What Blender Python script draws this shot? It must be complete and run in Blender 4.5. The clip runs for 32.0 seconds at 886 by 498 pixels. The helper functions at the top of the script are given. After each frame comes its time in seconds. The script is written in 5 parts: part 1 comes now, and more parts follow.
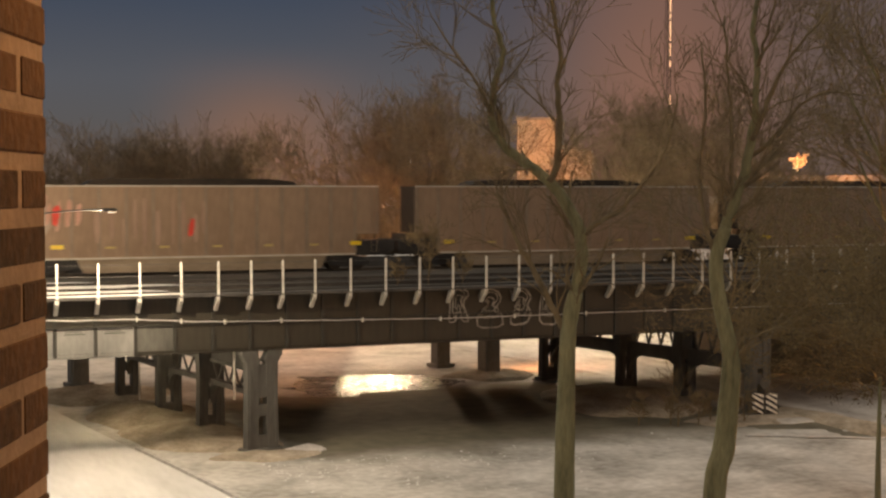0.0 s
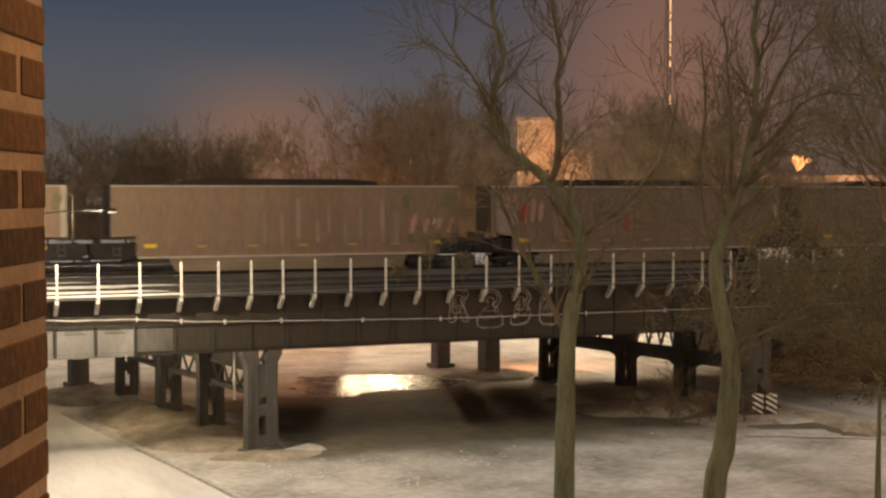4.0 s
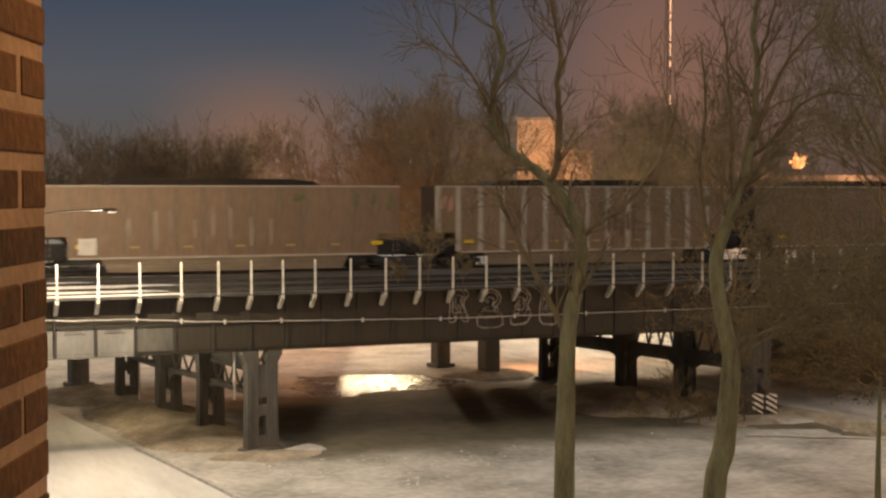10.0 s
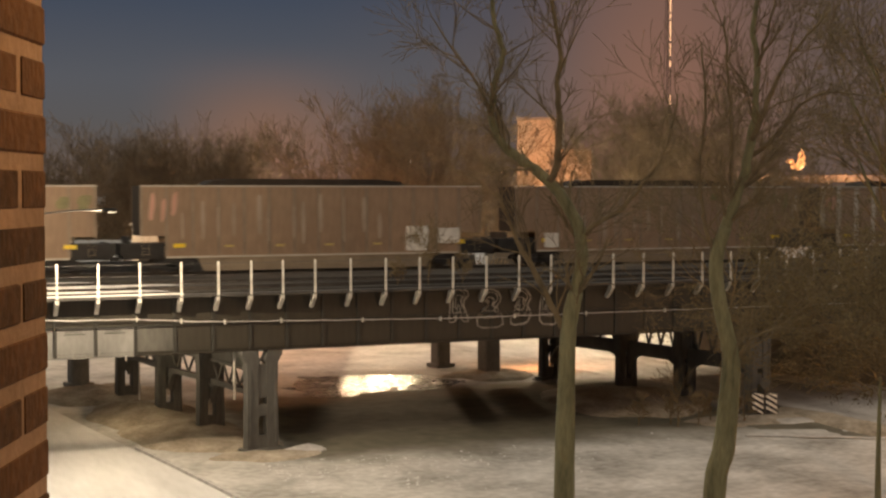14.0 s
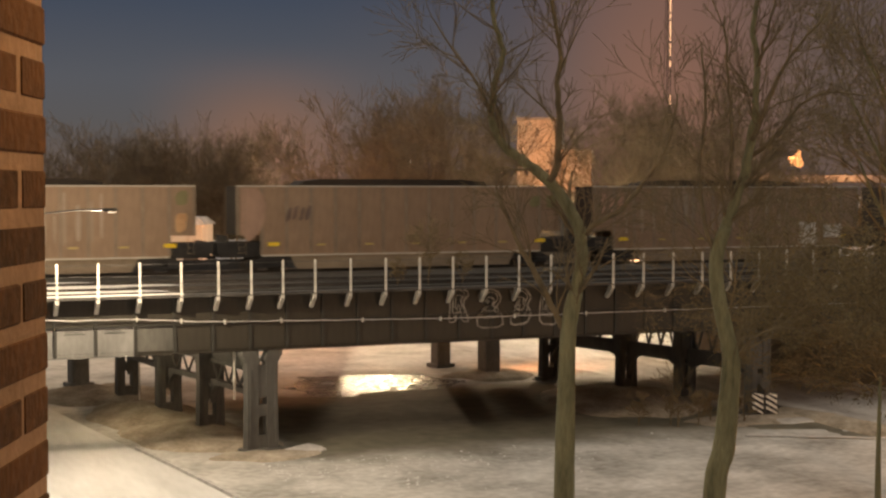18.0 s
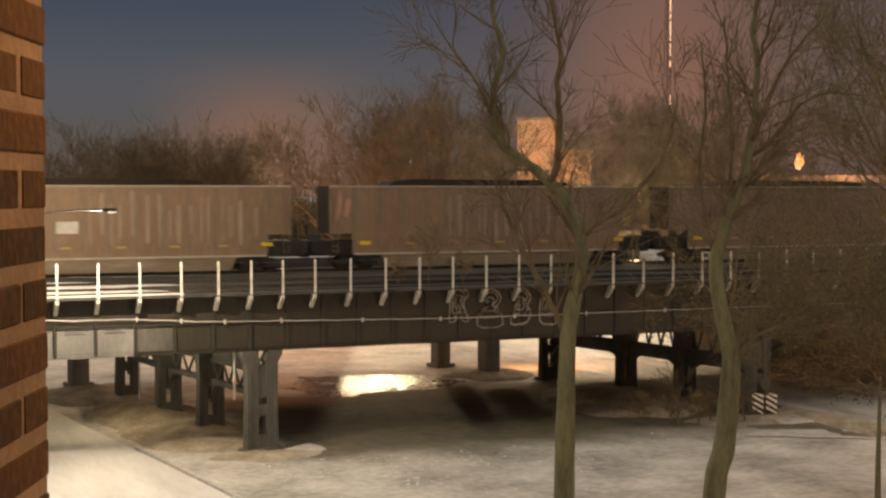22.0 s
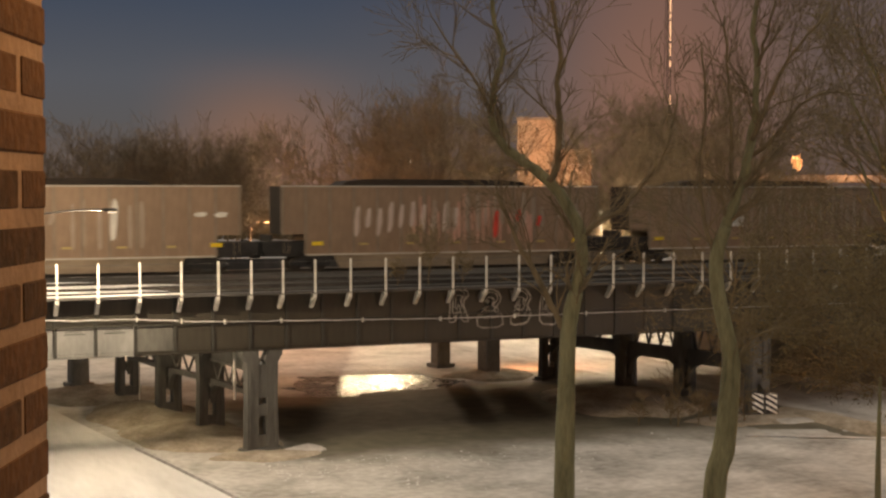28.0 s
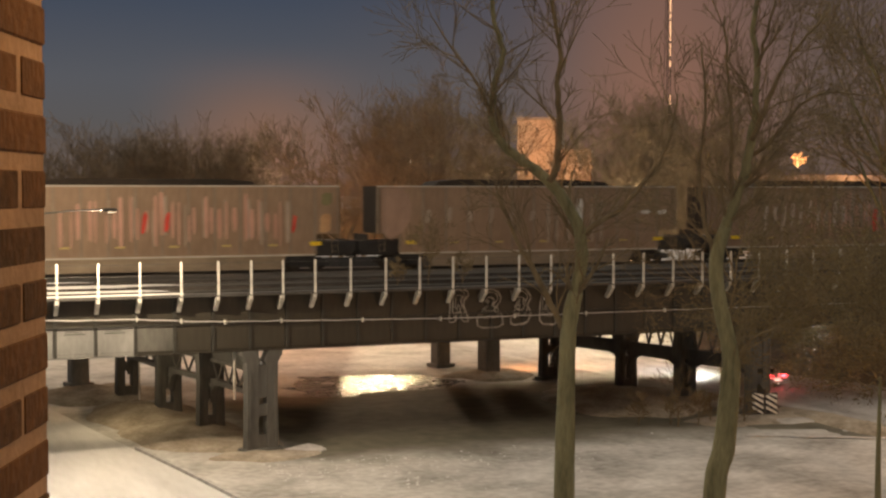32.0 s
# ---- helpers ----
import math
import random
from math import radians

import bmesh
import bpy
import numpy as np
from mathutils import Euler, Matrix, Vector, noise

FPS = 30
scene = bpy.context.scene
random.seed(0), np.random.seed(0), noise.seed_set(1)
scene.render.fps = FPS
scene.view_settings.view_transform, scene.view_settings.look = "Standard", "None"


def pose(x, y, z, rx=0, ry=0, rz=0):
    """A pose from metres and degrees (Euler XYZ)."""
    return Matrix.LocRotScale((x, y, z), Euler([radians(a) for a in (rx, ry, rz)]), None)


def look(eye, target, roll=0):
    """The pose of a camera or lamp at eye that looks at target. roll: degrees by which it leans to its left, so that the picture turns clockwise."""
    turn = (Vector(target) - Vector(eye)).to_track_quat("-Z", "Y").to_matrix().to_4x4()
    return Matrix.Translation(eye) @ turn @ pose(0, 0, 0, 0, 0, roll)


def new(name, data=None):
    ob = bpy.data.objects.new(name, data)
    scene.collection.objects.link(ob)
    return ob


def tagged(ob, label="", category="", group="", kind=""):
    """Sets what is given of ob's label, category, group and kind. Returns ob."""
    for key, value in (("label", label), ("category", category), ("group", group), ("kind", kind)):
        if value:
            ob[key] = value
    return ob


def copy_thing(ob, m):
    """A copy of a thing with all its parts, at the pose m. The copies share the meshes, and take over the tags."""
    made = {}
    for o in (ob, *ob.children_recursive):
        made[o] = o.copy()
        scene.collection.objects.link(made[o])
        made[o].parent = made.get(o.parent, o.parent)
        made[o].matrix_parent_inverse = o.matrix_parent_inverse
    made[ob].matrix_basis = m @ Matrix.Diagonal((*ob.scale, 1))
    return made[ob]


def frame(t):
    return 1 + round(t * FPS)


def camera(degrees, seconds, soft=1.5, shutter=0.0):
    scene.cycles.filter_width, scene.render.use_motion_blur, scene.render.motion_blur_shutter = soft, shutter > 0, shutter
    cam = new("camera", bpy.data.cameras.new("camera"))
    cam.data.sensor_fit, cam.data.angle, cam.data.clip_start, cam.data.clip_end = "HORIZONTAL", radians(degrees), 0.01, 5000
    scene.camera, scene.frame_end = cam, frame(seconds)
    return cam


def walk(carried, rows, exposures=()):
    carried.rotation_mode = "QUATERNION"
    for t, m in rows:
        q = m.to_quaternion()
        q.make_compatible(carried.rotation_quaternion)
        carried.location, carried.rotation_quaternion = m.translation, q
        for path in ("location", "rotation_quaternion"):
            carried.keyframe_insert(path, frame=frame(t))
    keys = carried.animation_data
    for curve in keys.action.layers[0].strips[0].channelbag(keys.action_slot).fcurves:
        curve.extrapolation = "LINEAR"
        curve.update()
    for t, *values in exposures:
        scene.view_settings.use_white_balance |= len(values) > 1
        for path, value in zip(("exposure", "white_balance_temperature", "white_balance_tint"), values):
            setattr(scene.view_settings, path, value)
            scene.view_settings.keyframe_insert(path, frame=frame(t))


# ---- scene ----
# The camera looks out of an upper window over a snowy street crossing and a railway viaduct.
# World: x along the viaduct, y away from the window, z up; the near girder's web stands at y = 0.
EYE = Vector((0.0, -74.7, 14.4))
YAW = 22.551
cam = camera(35.49, 32.0, soft=2.4, shutter=0.8)
STILL = pose(*EYE, 90 - 2.361, 0, -YAW)
walk(cam, [(0.0, STILL), (32.0, STILL)], [(0.0, 0.0, 8000, 10), (32.0, 0.0, 8000, 10)])
RIGHT = Vector((math.cos(radians(YAW)), -math.sin(radians(YAW)), 0))
AHEAD = Vector((math.sin(radians(YAW)), math.cos(radians(YAW)), 0))



def place(px, depth, z=0.0):
    """A spot px metres to the right of the window's axis and depth metres out, at height z."""
    p = EYE + RIGHT * px + AHEAD * depth
    return (p.x, p.y, z)


# ---- world, lamps ----
scene.view_settings.exposure = 0.0
world = bpy.data.worlds.new("night_sky")
scene.world = world
world.use_nodes = True
wn, wl = world.node_tree.nodes, world.node_tree.links
wcoord = wn.new("ShaderNodeTexCoord")
wsep = wn.new("ShaderNodeSeparateXYZ")
wl.new(wcoord.outputs["Generated"], wsep.inputs[0])
wramp = wn.new("ShaderNodeValToRGB")
for at, col in ((0.0, (0.120, 0.086, 0.076)), (0.024, (0.115, 0.095, 0.094)), (0.05, (0.092, 0.096, 0.114)), (0.08, (0.084, 0.097, 0.130)), (0.14, (0.045, 0.066, 0.115)),
                (0.4, (0.040, 0.056, 0.095)), (1.0, (0.02, 0.03, 0.06))):
    el = wramp.color_ramp.elements.new(at)
    el.color = (*col, 1)
for el in [e for e in wramp.color_ramp.elements if e.color[0] in (0.0, 1.0)]:
    wramp.color_ramp.elements.remove(el)
wl.new(wsep.outputs[2], wramp.inputs[0])
# the town's glow reddens the low sky over the works, along +x; the last dome paints in a warm window reflection


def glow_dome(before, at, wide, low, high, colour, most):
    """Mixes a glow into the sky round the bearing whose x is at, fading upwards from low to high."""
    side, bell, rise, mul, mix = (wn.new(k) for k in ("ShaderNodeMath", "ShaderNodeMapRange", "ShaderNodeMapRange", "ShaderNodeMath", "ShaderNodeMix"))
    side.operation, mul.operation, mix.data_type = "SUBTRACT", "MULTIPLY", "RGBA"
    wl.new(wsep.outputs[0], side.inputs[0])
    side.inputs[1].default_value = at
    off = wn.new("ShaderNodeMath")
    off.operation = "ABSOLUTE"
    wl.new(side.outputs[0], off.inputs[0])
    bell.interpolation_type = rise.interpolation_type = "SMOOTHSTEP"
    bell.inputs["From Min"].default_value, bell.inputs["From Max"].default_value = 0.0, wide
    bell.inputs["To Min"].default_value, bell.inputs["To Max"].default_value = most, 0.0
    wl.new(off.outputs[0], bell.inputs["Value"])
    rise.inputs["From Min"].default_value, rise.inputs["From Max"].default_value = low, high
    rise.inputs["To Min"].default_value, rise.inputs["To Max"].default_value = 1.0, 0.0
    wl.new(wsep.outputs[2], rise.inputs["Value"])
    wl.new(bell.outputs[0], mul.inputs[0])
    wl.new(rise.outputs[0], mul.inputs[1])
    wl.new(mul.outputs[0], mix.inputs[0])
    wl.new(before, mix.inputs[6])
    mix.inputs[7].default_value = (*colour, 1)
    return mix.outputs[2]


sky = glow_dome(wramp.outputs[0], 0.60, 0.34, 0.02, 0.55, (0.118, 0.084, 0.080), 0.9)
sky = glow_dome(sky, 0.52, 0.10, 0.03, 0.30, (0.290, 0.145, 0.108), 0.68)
# warm veil of the window glass, painted into the sky behind the train
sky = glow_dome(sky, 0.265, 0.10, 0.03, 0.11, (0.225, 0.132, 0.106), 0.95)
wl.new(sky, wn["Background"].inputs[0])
wn["Background"].inputs[1].default_value = 1.0

WARM = (1.0, 0.73, 0.45)
WHITE = (1.0, 0.93, 0.80)
SODIUM = (1.0, 0.43, 0.19)


def lamp(name, at, watts, colour, radius=0.25, target=None, angle=150.0, blend=0.4):
    data = bpy.data.lights.new(name, "SPOT" if target else "POINT")
    data.energy, data.color, data.shadow_soft_size = watts, colour, radius
    ob = new(name, data)
    if target:
        data.spot_size, data.spot_blend = radians(angle), blend
        ob.matrix_world = look(at, target)
    else:
        ob.location = at
    return ob


STREET = Vector((11.04, -5.63, 13.40))
lamp("street_light", STREET - Vector((0, 0, 0.12)), 6700, (1.0, 0.86, 0.70), 0.15)
lamp("bend_street_light", (3.0, 4.0, 13.0), 2700, (1.0, 0.80, 0.60), 0.15)
lamp("corner_street_light", (1.0, -42.0, 9.0), 7500, (1.0, 0.82, 0.60), 0.2, target=(8.5, -20.0, 0.0), angle=36, blend=0.35)
lamp("yard_light", (58.0, -20.0, 12.0), 2100, (1.0, 0.58, 0.31), 0.2, target=(57.5, -18.0, 0.0), angle=166, blend=0.12)
# added fill out of view at right, brightening the lower thicket
lamp("scrub_light", (40.0, -36.0, 7.0), 3600, (1.0, 0.47, 0.15), 0.2)
lamp("house_light", EYE + RIGHT * -5.0 + AHEAD * 2.3 + Vector((0, 0, 3.2)), 3900, (1.0, 0.53, 0.25), 0.15)
# added fill, out of sight below the deck, for the road and dirt bank
lamp("underpass_light", (13.0, 9.0, 5.35), 800, (1.0, 0.85, 0.64), 0.15)
lamp("far_street_light", (70.0, 118.3, 13.5), 46000, (1.0, 0.80, 0.58), 1.2)
lamp("far_side_light", (15.2, 54.3, 13.7), 3600, WARM, 0.3)
# added white fill hidden behind the train, for the snow beyond the arches
lamp("rear_street_light", (66.0, 46.0, 12.3), 12500, (1.0, 0.84, 0.62), 0.3)
# added orange fill below the rear deck for the strip of snow there
lamp("deck_light", (51.0, 25.0, 4.4), 2300, (1.0, 0.37, 0.14), 0.2, target=(53.0, 29.0, 0.0), angle=125, blend=0.3)
lamp("sodium_light", (33.0, 46.0, 11.5), 4300, SODIUM, 0.3)
lamp("tree_light", place(-7.2, 146, 14.0), 3200, SODIUM, 0.3)
lamp("tree_light", place(-1.8, 152, 13.2), 2200, SODIUM, 0.3)
lamp("works_light", (112.5, 142.0, 16.0), 24000, (1.0, 0.40, 0.17), 0.5, target=(119.0, 166.0, 15.0), angle=165)
lamp("room_light", EYE - AHEAD * 1.2 + RIGHT * 1.0 + Vector((0, 0, 0.95)), 30, (1.0, 0.60, 0.30), 0.2)
lamp("window_light", EYE + AHEAD * 2.0 + RIGHT * 0.02 + Vector((0, 0, 0.75)), 14.5, (1.0, 0.58, 0.28), 0.06)


# ---- materials ----
def surface(name, dark, light, scale=1.0, rough=0.8, bump=0.3, metal=0.0, fine=12.0, spread=0.5, spec=0.5, stretch=(1, 1, 1), each=0.0):
    """Two scales of noise between two colours, with relief; stretch draws the stains out, each varies piece by piece."""
    m = bpy.data.materials.new(name)
    m.use_nodes = True
    n, l = m.node_tree.nodes, m.node_tree.links
    b = n["Principled BSDF"]
    co = n.new("ShaderNodeTexCoord")
    mp = n.new("ShaderNodeMapping")
    mp.inputs["Scale"].default_value = stretch
    l.new(co.outputs["Object"], mp.inputs[0])
    big, small = n.new("ShaderNodeTexNoise"), n.new("ShaderNodeTexNoise")
    for tex, s in ((big, scale), (small, scale * fine)):
        tex.inputs["Scale"].default_value, tex.inputs["Detail"].default_value = s, 6
        l.new(mp.outputs[0], tex.inputs["Vector"])
    mx = n.new("ShaderNodeMath")
    mx.operation = "MULTIPLY_ADD"
    l.new(small.outputs[0], mx.inputs[0])
    mx.inputs[1].default_value = 0.45
    l.new(big.outputs[0], mx.inputs[2])
    rg = n.new("ShaderNodeMapRange")
    rg.inputs["From Min"].default_value, rg.inputs["From Max"].default_value = 0.72 - spread / 2, 0.72 + spread / 2
    value = mx.outputs[0]
    if each:
        info = n.new("ShaderNodeObjectInfo")
        ad = n.new("ShaderNodeMath")
        ad.operation = "MULTIPLY_ADD"
        l.new(info.outputs["Random"], ad.inputs[0])
        ad.inputs[1].default_value = each
        l.new(value, ad.inputs[2])
        sb = n.new("ShaderNodeMath")
        sb.operation = "SUBTRACT"
        l.new(ad.outputs[0], sb.inputs[0])
        sb.inputs[1].default_value = each / 2
        value = sb.outputs[0]
    l.new(value, rg.inputs["Value"])
    mix = n.new("ShaderNodeMix")
    mix.data_type = "RGBA"
    mix.inputs[6].default_value, mix.inputs[7].default_value = (*dark, 1), (*light, 1)
    l.new(rg.outputs[0], mix.inputs[0])
    l.new(mix.outputs[2], b.inputs["Base Color"])
    b.inputs["Roughness"].default_value, b.inputs["Metallic"].default_value = rough, metal
    b.inputs["Specular IOR Level"].default_value = spec
    bp = n.new("ShaderNodeBump")
    bp.inputs["Strength"].default_value, bp.inputs["Distance"].default_value = bump, 0.05
    l.new(mx.outputs[0], bp.inputs["Height"])
    l.new(bp.outputs[0], b.inputs["Normal"])
    return m


def glow(name, colour, strength):
    m = bpy.data.materials.new(name)
    m.use_nodes = True
    b = m.node_tree.nodes["Principled BSDF"]
    b.inputs["Base Color"].default_value = (*colour, 1)
    b.inputs["Emission Color"].default_value, b.inputs["Emission Strength"].default_value = (*colour, 1), strength
    return m


SNOW = surface("snow", (0.19, 0.176, 0.15), (0.68, 0.66, 0.62), 0.24, 0.6, 1.0, fine=8, spread=0.6)
SNOW_ROAD = surface("packed_snow", (0.50, 0.49, 0.47), (0.74, 0.73, 0.71), 0.35, 0.55, 0.4, fine=7, stretch=(1, 0.2, 1))
DIRT = surface("frozen_dirt", (0.18, 0.145, 0.10), (0.52, 0.45, 0.36), 0.55, 0.9, 0.9, fine=8, spread=0.55)
ICE = surface("wet_ice", (0.05, 0.04, 0.03), (0.20, 0.162, 0.125), 0.4, 0.36, 0.8, fine=9)
it, il = ICE.node_tree.nodes, ICE.node_tree.links
ice_noise, ice_fine, ice_range, ice_bump = it.new("ShaderNodeTexNoise"), it.new("ShaderNodeTexNoise"), it.new("ShaderNodeMapRange"), it.new("ShaderNodeBump")
ice_co = it.new("ShaderNodeTexCoord")
ice_noise.inputs["Scale"].default_value, ice_fine.inputs["Scale"].default_value = 1.7, 5.0
ice_noise.inputs["Detail"].default_value, ice_fine.inputs["Detail"].default_value = 8, 5
for tex in (ice_noise, ice_fine):
    il.new(ice_co.outputs["Object"], tex.inputs["Vector"])
ice_range.inputs["From Min"].default_value, ice_range.inputs["From Max"].default_value = 0.44, 0.66
ice_range.inputs["To Min"].default_value, ice_range.inputs["To Max"].default_value = 0.12, 0.7
il.new(ice_noise.outputs[0], ice_range.inputs["Value"])
il.new(ice_range.outputs[0], it["Principled BSDF"].inputs["Roughness"])
ice_bump.inputs["Strength"].default_value, ice_bump.inputs["Distance"].default_value = 1.0, 0.05
il.new(ice_fine.outputs[0], ice_bump.inputs["Height"])
il.new(ice_bump.outputs[0], it["Principled BSDF"].inputs["Normal"])
BARE = surface("bare_wet_ground", (0.075, 0.066, 0.045), (0.22, 0.195, 0.14), 0.35, 0.6, 0.8, fine=10, spread=0.6)
TYRE_SNOW = surface("driven_snow", (0.30, 0.28, 0.26), (0.7, 0.68, 0.65), 0.5, 0.6, 0.6, fine=8, stretch=(1, 0.3, 1))
KERB = surface("kerb_stone", (0.25, 0.24, 0.22), (0.6, 0.58, 0.55), 1.2, 0.8)
STEEL = surface("weathered_steel", (0.028, 0.027, 0.026), (0.085, 0.08, 0.074), 0.35, 0.62, 0.25, metal=0.1, fine=10, stretch=(1, 1, 0.25), each=0.1)
COLUMN = surface("column_paint", (0.050, 0.049, 0.046), (0.135, 0.132, 0.122), 0.5, 0.65, 0.25, fine=9, stretch=(1, 1, 0.3), each=0.1)
WEB = surface("painted_girder", (0.019, 0.0165, 0.0115), (0.046, 0.040, 0.029), 0.3, 0.55, 0.15, fine=10, stretch=(1, 1, 0.3), each=0.12)
RIB = surface("painted_stiffener", (0.018, 0.0175, 0.0145), (0.042, 0.041, 0.035), 0.6, 0.6, 0.2)
PALE_WEB = surface("pale_web", (0.15, 0.15, 0.143), (0.26, 0.26, 0.248), 0.5, 0.6, 0.1, fine=8, stretch=(1, 1, 0.4))
MID_WEB = surface("mid_web", (0.055, 0.054, 0.048), (0.135, 0.132, 0.118), 0.5, 0.6, 0.1, fine=8, stretch=(1, 1, 0.4))
RUST = surface("dark_rusty_steel", (0.02, 0.016, 0.013), (0.06, 0.048, 0.038), 0.5, 0.75, 0.3, fine=9)
PALE = surface("pale_painted_steel", (0.42, 0.41, 0.37), (0.72, 0.71, 0.65), 1.5, 0.6, 0.1, fine=6)
ARM = surface("galvanised_arm", (0.056, 0.056, 0.052), (0.098, 0.098, 0.091), 1.5, 0.6, 0.1)
CONCRETE = surface("pier_concrete", (0.15, 0.145, 0.135), (0.32, 0.31, 0.29), 0.5, 0.9, 0.4, stretch=(1, 1, 0.4))
BALLAST = surface("ballast", (0.03, 0.027, 0.024), (0.10, 0.09, 0.08), 3.0, 0.95, 0.9, spec=0.12)
BALLAST_SNOW = surface("snow_flecked_ballast", (0.025, 0.021, 0.018), (0.10, 0.092, 0.08), 0.7, 0.9, 0.8, fine=5, spread=0.55, spec=0.12, stretch=(0.25, 1.6, 1))
CABLE = surface("snowy_cable", (0.5, 0.5, 0.48), (0.75, 0.74, 0.72), 2.0, 0.7)
WIRE = surface("thin_wire", (0.08, 0.08, 0.08), (0.16, 0.15, 0.14), 2.0, 0.6)
CAR_SIDE = surface("rack_panel", (0.220, 0.148, 0.100), (0.42, 0.290, 0.198), 0.22, 0.62, 0.15, metal=0.15, fine=14, stretch=(1, 1, 0.35), each=0.12)
CAR_RIB = surface("rack_post", (0.20, 0.155, 0.115), (0.34, 0.265, 0.195), 0.8, 0.6, 0.1, metal=0.2)
CAR_PALE = surface("pale_rack_post", (0.40, 0.35, 0.29), (0.62, 0.56, 0.48), 0.8, 0.55, 0.1)
CAR_EDGE = surface("rack_edge", (0.40, 0.36, 0.30), (0.6, 0.55, 0.47), 0.8, 0.55, 0.1)
CAR_ROOF = surface("sooty_roof", (0.015, 0.010, 0.007), (0.045, 0.03, 0.02), 0.6, 0.85, 0.3)
CAR_DARK = surface("car_underframe", (0.012, 0.011, 0.011), (0.04, 0.038, 0.036), 0.8, 0.8, 0.3)
SKIRT = surface("dusty_side_sill", (0.17, 0.128, 0.088), (0.32, 0.245, 0.17), 0.6, 0.7, 0.2, stretch=(0.4, 1, 1))
YELLOW = surface("yellow_reflector", (0.75, 0.50, 0.03), (0.9, 0.66, 0.06), 4, 0.35, 0.05)
# same yellow reflector, with the weaker lamplight put into a duller colour
DIM_YELLOW = surface("dim_reflector", (0.42, 0.31, 0.10), (0.58, 0.44, 0.17), 4, 0.5, 0.05)
PINK = surface("pink_spray_paint", (0.42, 0.225, 0.165), (0.64, 0.37, 0.285), 0.9, 0.6, 0.05, stretch=(1, 1, 0.3))
RED = surface("red_spray_paint", (0.55, 0.03, 0.02), (0.80, 0.09, 0.06), 0.9, 0.6, 0.05)
FADED = surface("faded_pale_paint", (0.27, 0.205, 0.155), (0.47, 0.38, 0.30), 0.9, 0.6, 0.05, stretch=(1, 1, 0.3))
DULL_PINK = surface("faded_pink_paint", (0.29, 0.185, 0.138), (0.46, 0.30, 0.225), 0.9, 0.6, 0.05, stretch=(1, 1, 0.3))
PEACH = surface("peach_spray_paint", (0.42, 0.23, 0.11), (0.60, 0.37, 0.20), 0.9, 0.6, 0.05)
PLUM = surface("dull_purple_spray_paint", (0.12, 0.08, 0.07), (0.20, 0.14, 0.12), 0.9, 0.6, 0.05)
GREEN = surface("green_spray_paint", (0.145, 0.135, 0.062), (0.25, 0.23, 0.115), 0.9, 0.6, 0.05)
PALE_PINK = surface("pale_pink_spray_paint", (0.46, 0.36, 0.31), (0.66, 0.54, 0.47), 0.9, 0.6, 0.05)
CHALK = surface("white_spray_paint", (0.55, 0.53, 0.48), (0.85, 0.82, 0.76), 1.5, 0.6, 0.05)
TAG = surface("silver_spray_paint", (0.13, 0.125, 0.11), (0.42, 0.40, 0.36), 2, 0.6, 0.05)
BARK = surface("mossy_bark", (0.10, 0.092, 0.046), (0.31, 0.285, 0.155), 2.2, 0.95, 0.9, fine=7, stretch=(1, 1, 0.22))
TWIG = surface("bare_twig", (0.105, 0.077, 0.043), (0.25, 0.187, 0.103), 2.0, 0.95, 0.2)
# paler than TWIG: the night haze over the far trees is put into this colour
HAZY_TWIG = surface("hazy_far_twig", (0.13, 0.096, 0.062), (0.27, 0.20, 0.128), 0.8, 0.95, 0.2)
LEAF = surface("withered_leaf", (0.105, 0.075, 0.030), (0.22, 0.158, 0.066), 1.2, 0.9, 0.2)
BRICK = surface("red_brick", (0.066, 0.036, 0.012), (0.19, 0.088, 0.030), 7.0, 0.9, 0.3, fine=8, each=0.35)
MORTAR = surface("mortar", (0.36, 0.238, 0.148), (0.58, 0.40, 0.26), 5.0, 0.95, 0.25)
SOOTY = surface("stained_concrete", (0.15, 0.134, 0.108), (0.30, 0.265, 0.215), 0.4, 0.9, 0.4, stretch=(1, 1, 0.4))
PLASTER = surface("room_plaster", (0.5, 0.48, 0.45), (0.6, 0.58, 0.54), 1.0, 0.9)
BOARD = surface("floor_board", (0.13, 0.08, 0.045), (0.25, 0.16, 0.09), 1.0, 0.6, stretch=(0.2, 2, 1))
CLAD = surface("works_cladding", (0.30, 0.25, 0.2), (0.55, 0.48, 0.40), 0.12, 0.85, 0.3, fine=5, stretch=(1, 1, 0.5))
BLACK = surface("black_paint", (0.015, 0.015, 0.015), (0.03, 0.03, 0.03), 3, 0.6)
SIGNWHITE = surface("reflective_white", (0.85, 0.84, 0.78), (0.93, 0.92, 0.86), 3, 0.4)
PAINTCAR = surface("car_paint", (0.62, 0.61, 0.60), (0.74, 0.73, 0.72), 0.6, 0.3, 0.02, metal=0.3)
RUBBER = surface("tyre_rubber", (0.015, 0.015, 0.015), (0.03, 0.03, 0.03), 4, 0.9)
CARGLASS = surface("dark_car_glass", (0.01, 0.01, 0.012), (0.02, 0.02, 0.022), 2, 0.08, 0.0)
TANK = surface("white_tank_paint", (0.55, 0.53, 0.48), (0.75, 0.72, 0.66), 0.3, 0.7, 0.1)
LAMP_GLOW = glow("lamp_glow", (1.0, 0.9, 0.72), 2.0)
FAR_GLOW = glow("far_lamp_glow", (1.0, 0.86, 0.62), 30.0)
ORANGE_GLOW = glow("orange_lamp_glow", (1.0, 0.55, 0.28), 7.0)
STRIP_GLOW = glow("strip_lamp_glow", (1.0, 0.50, 0.27), 9.0)
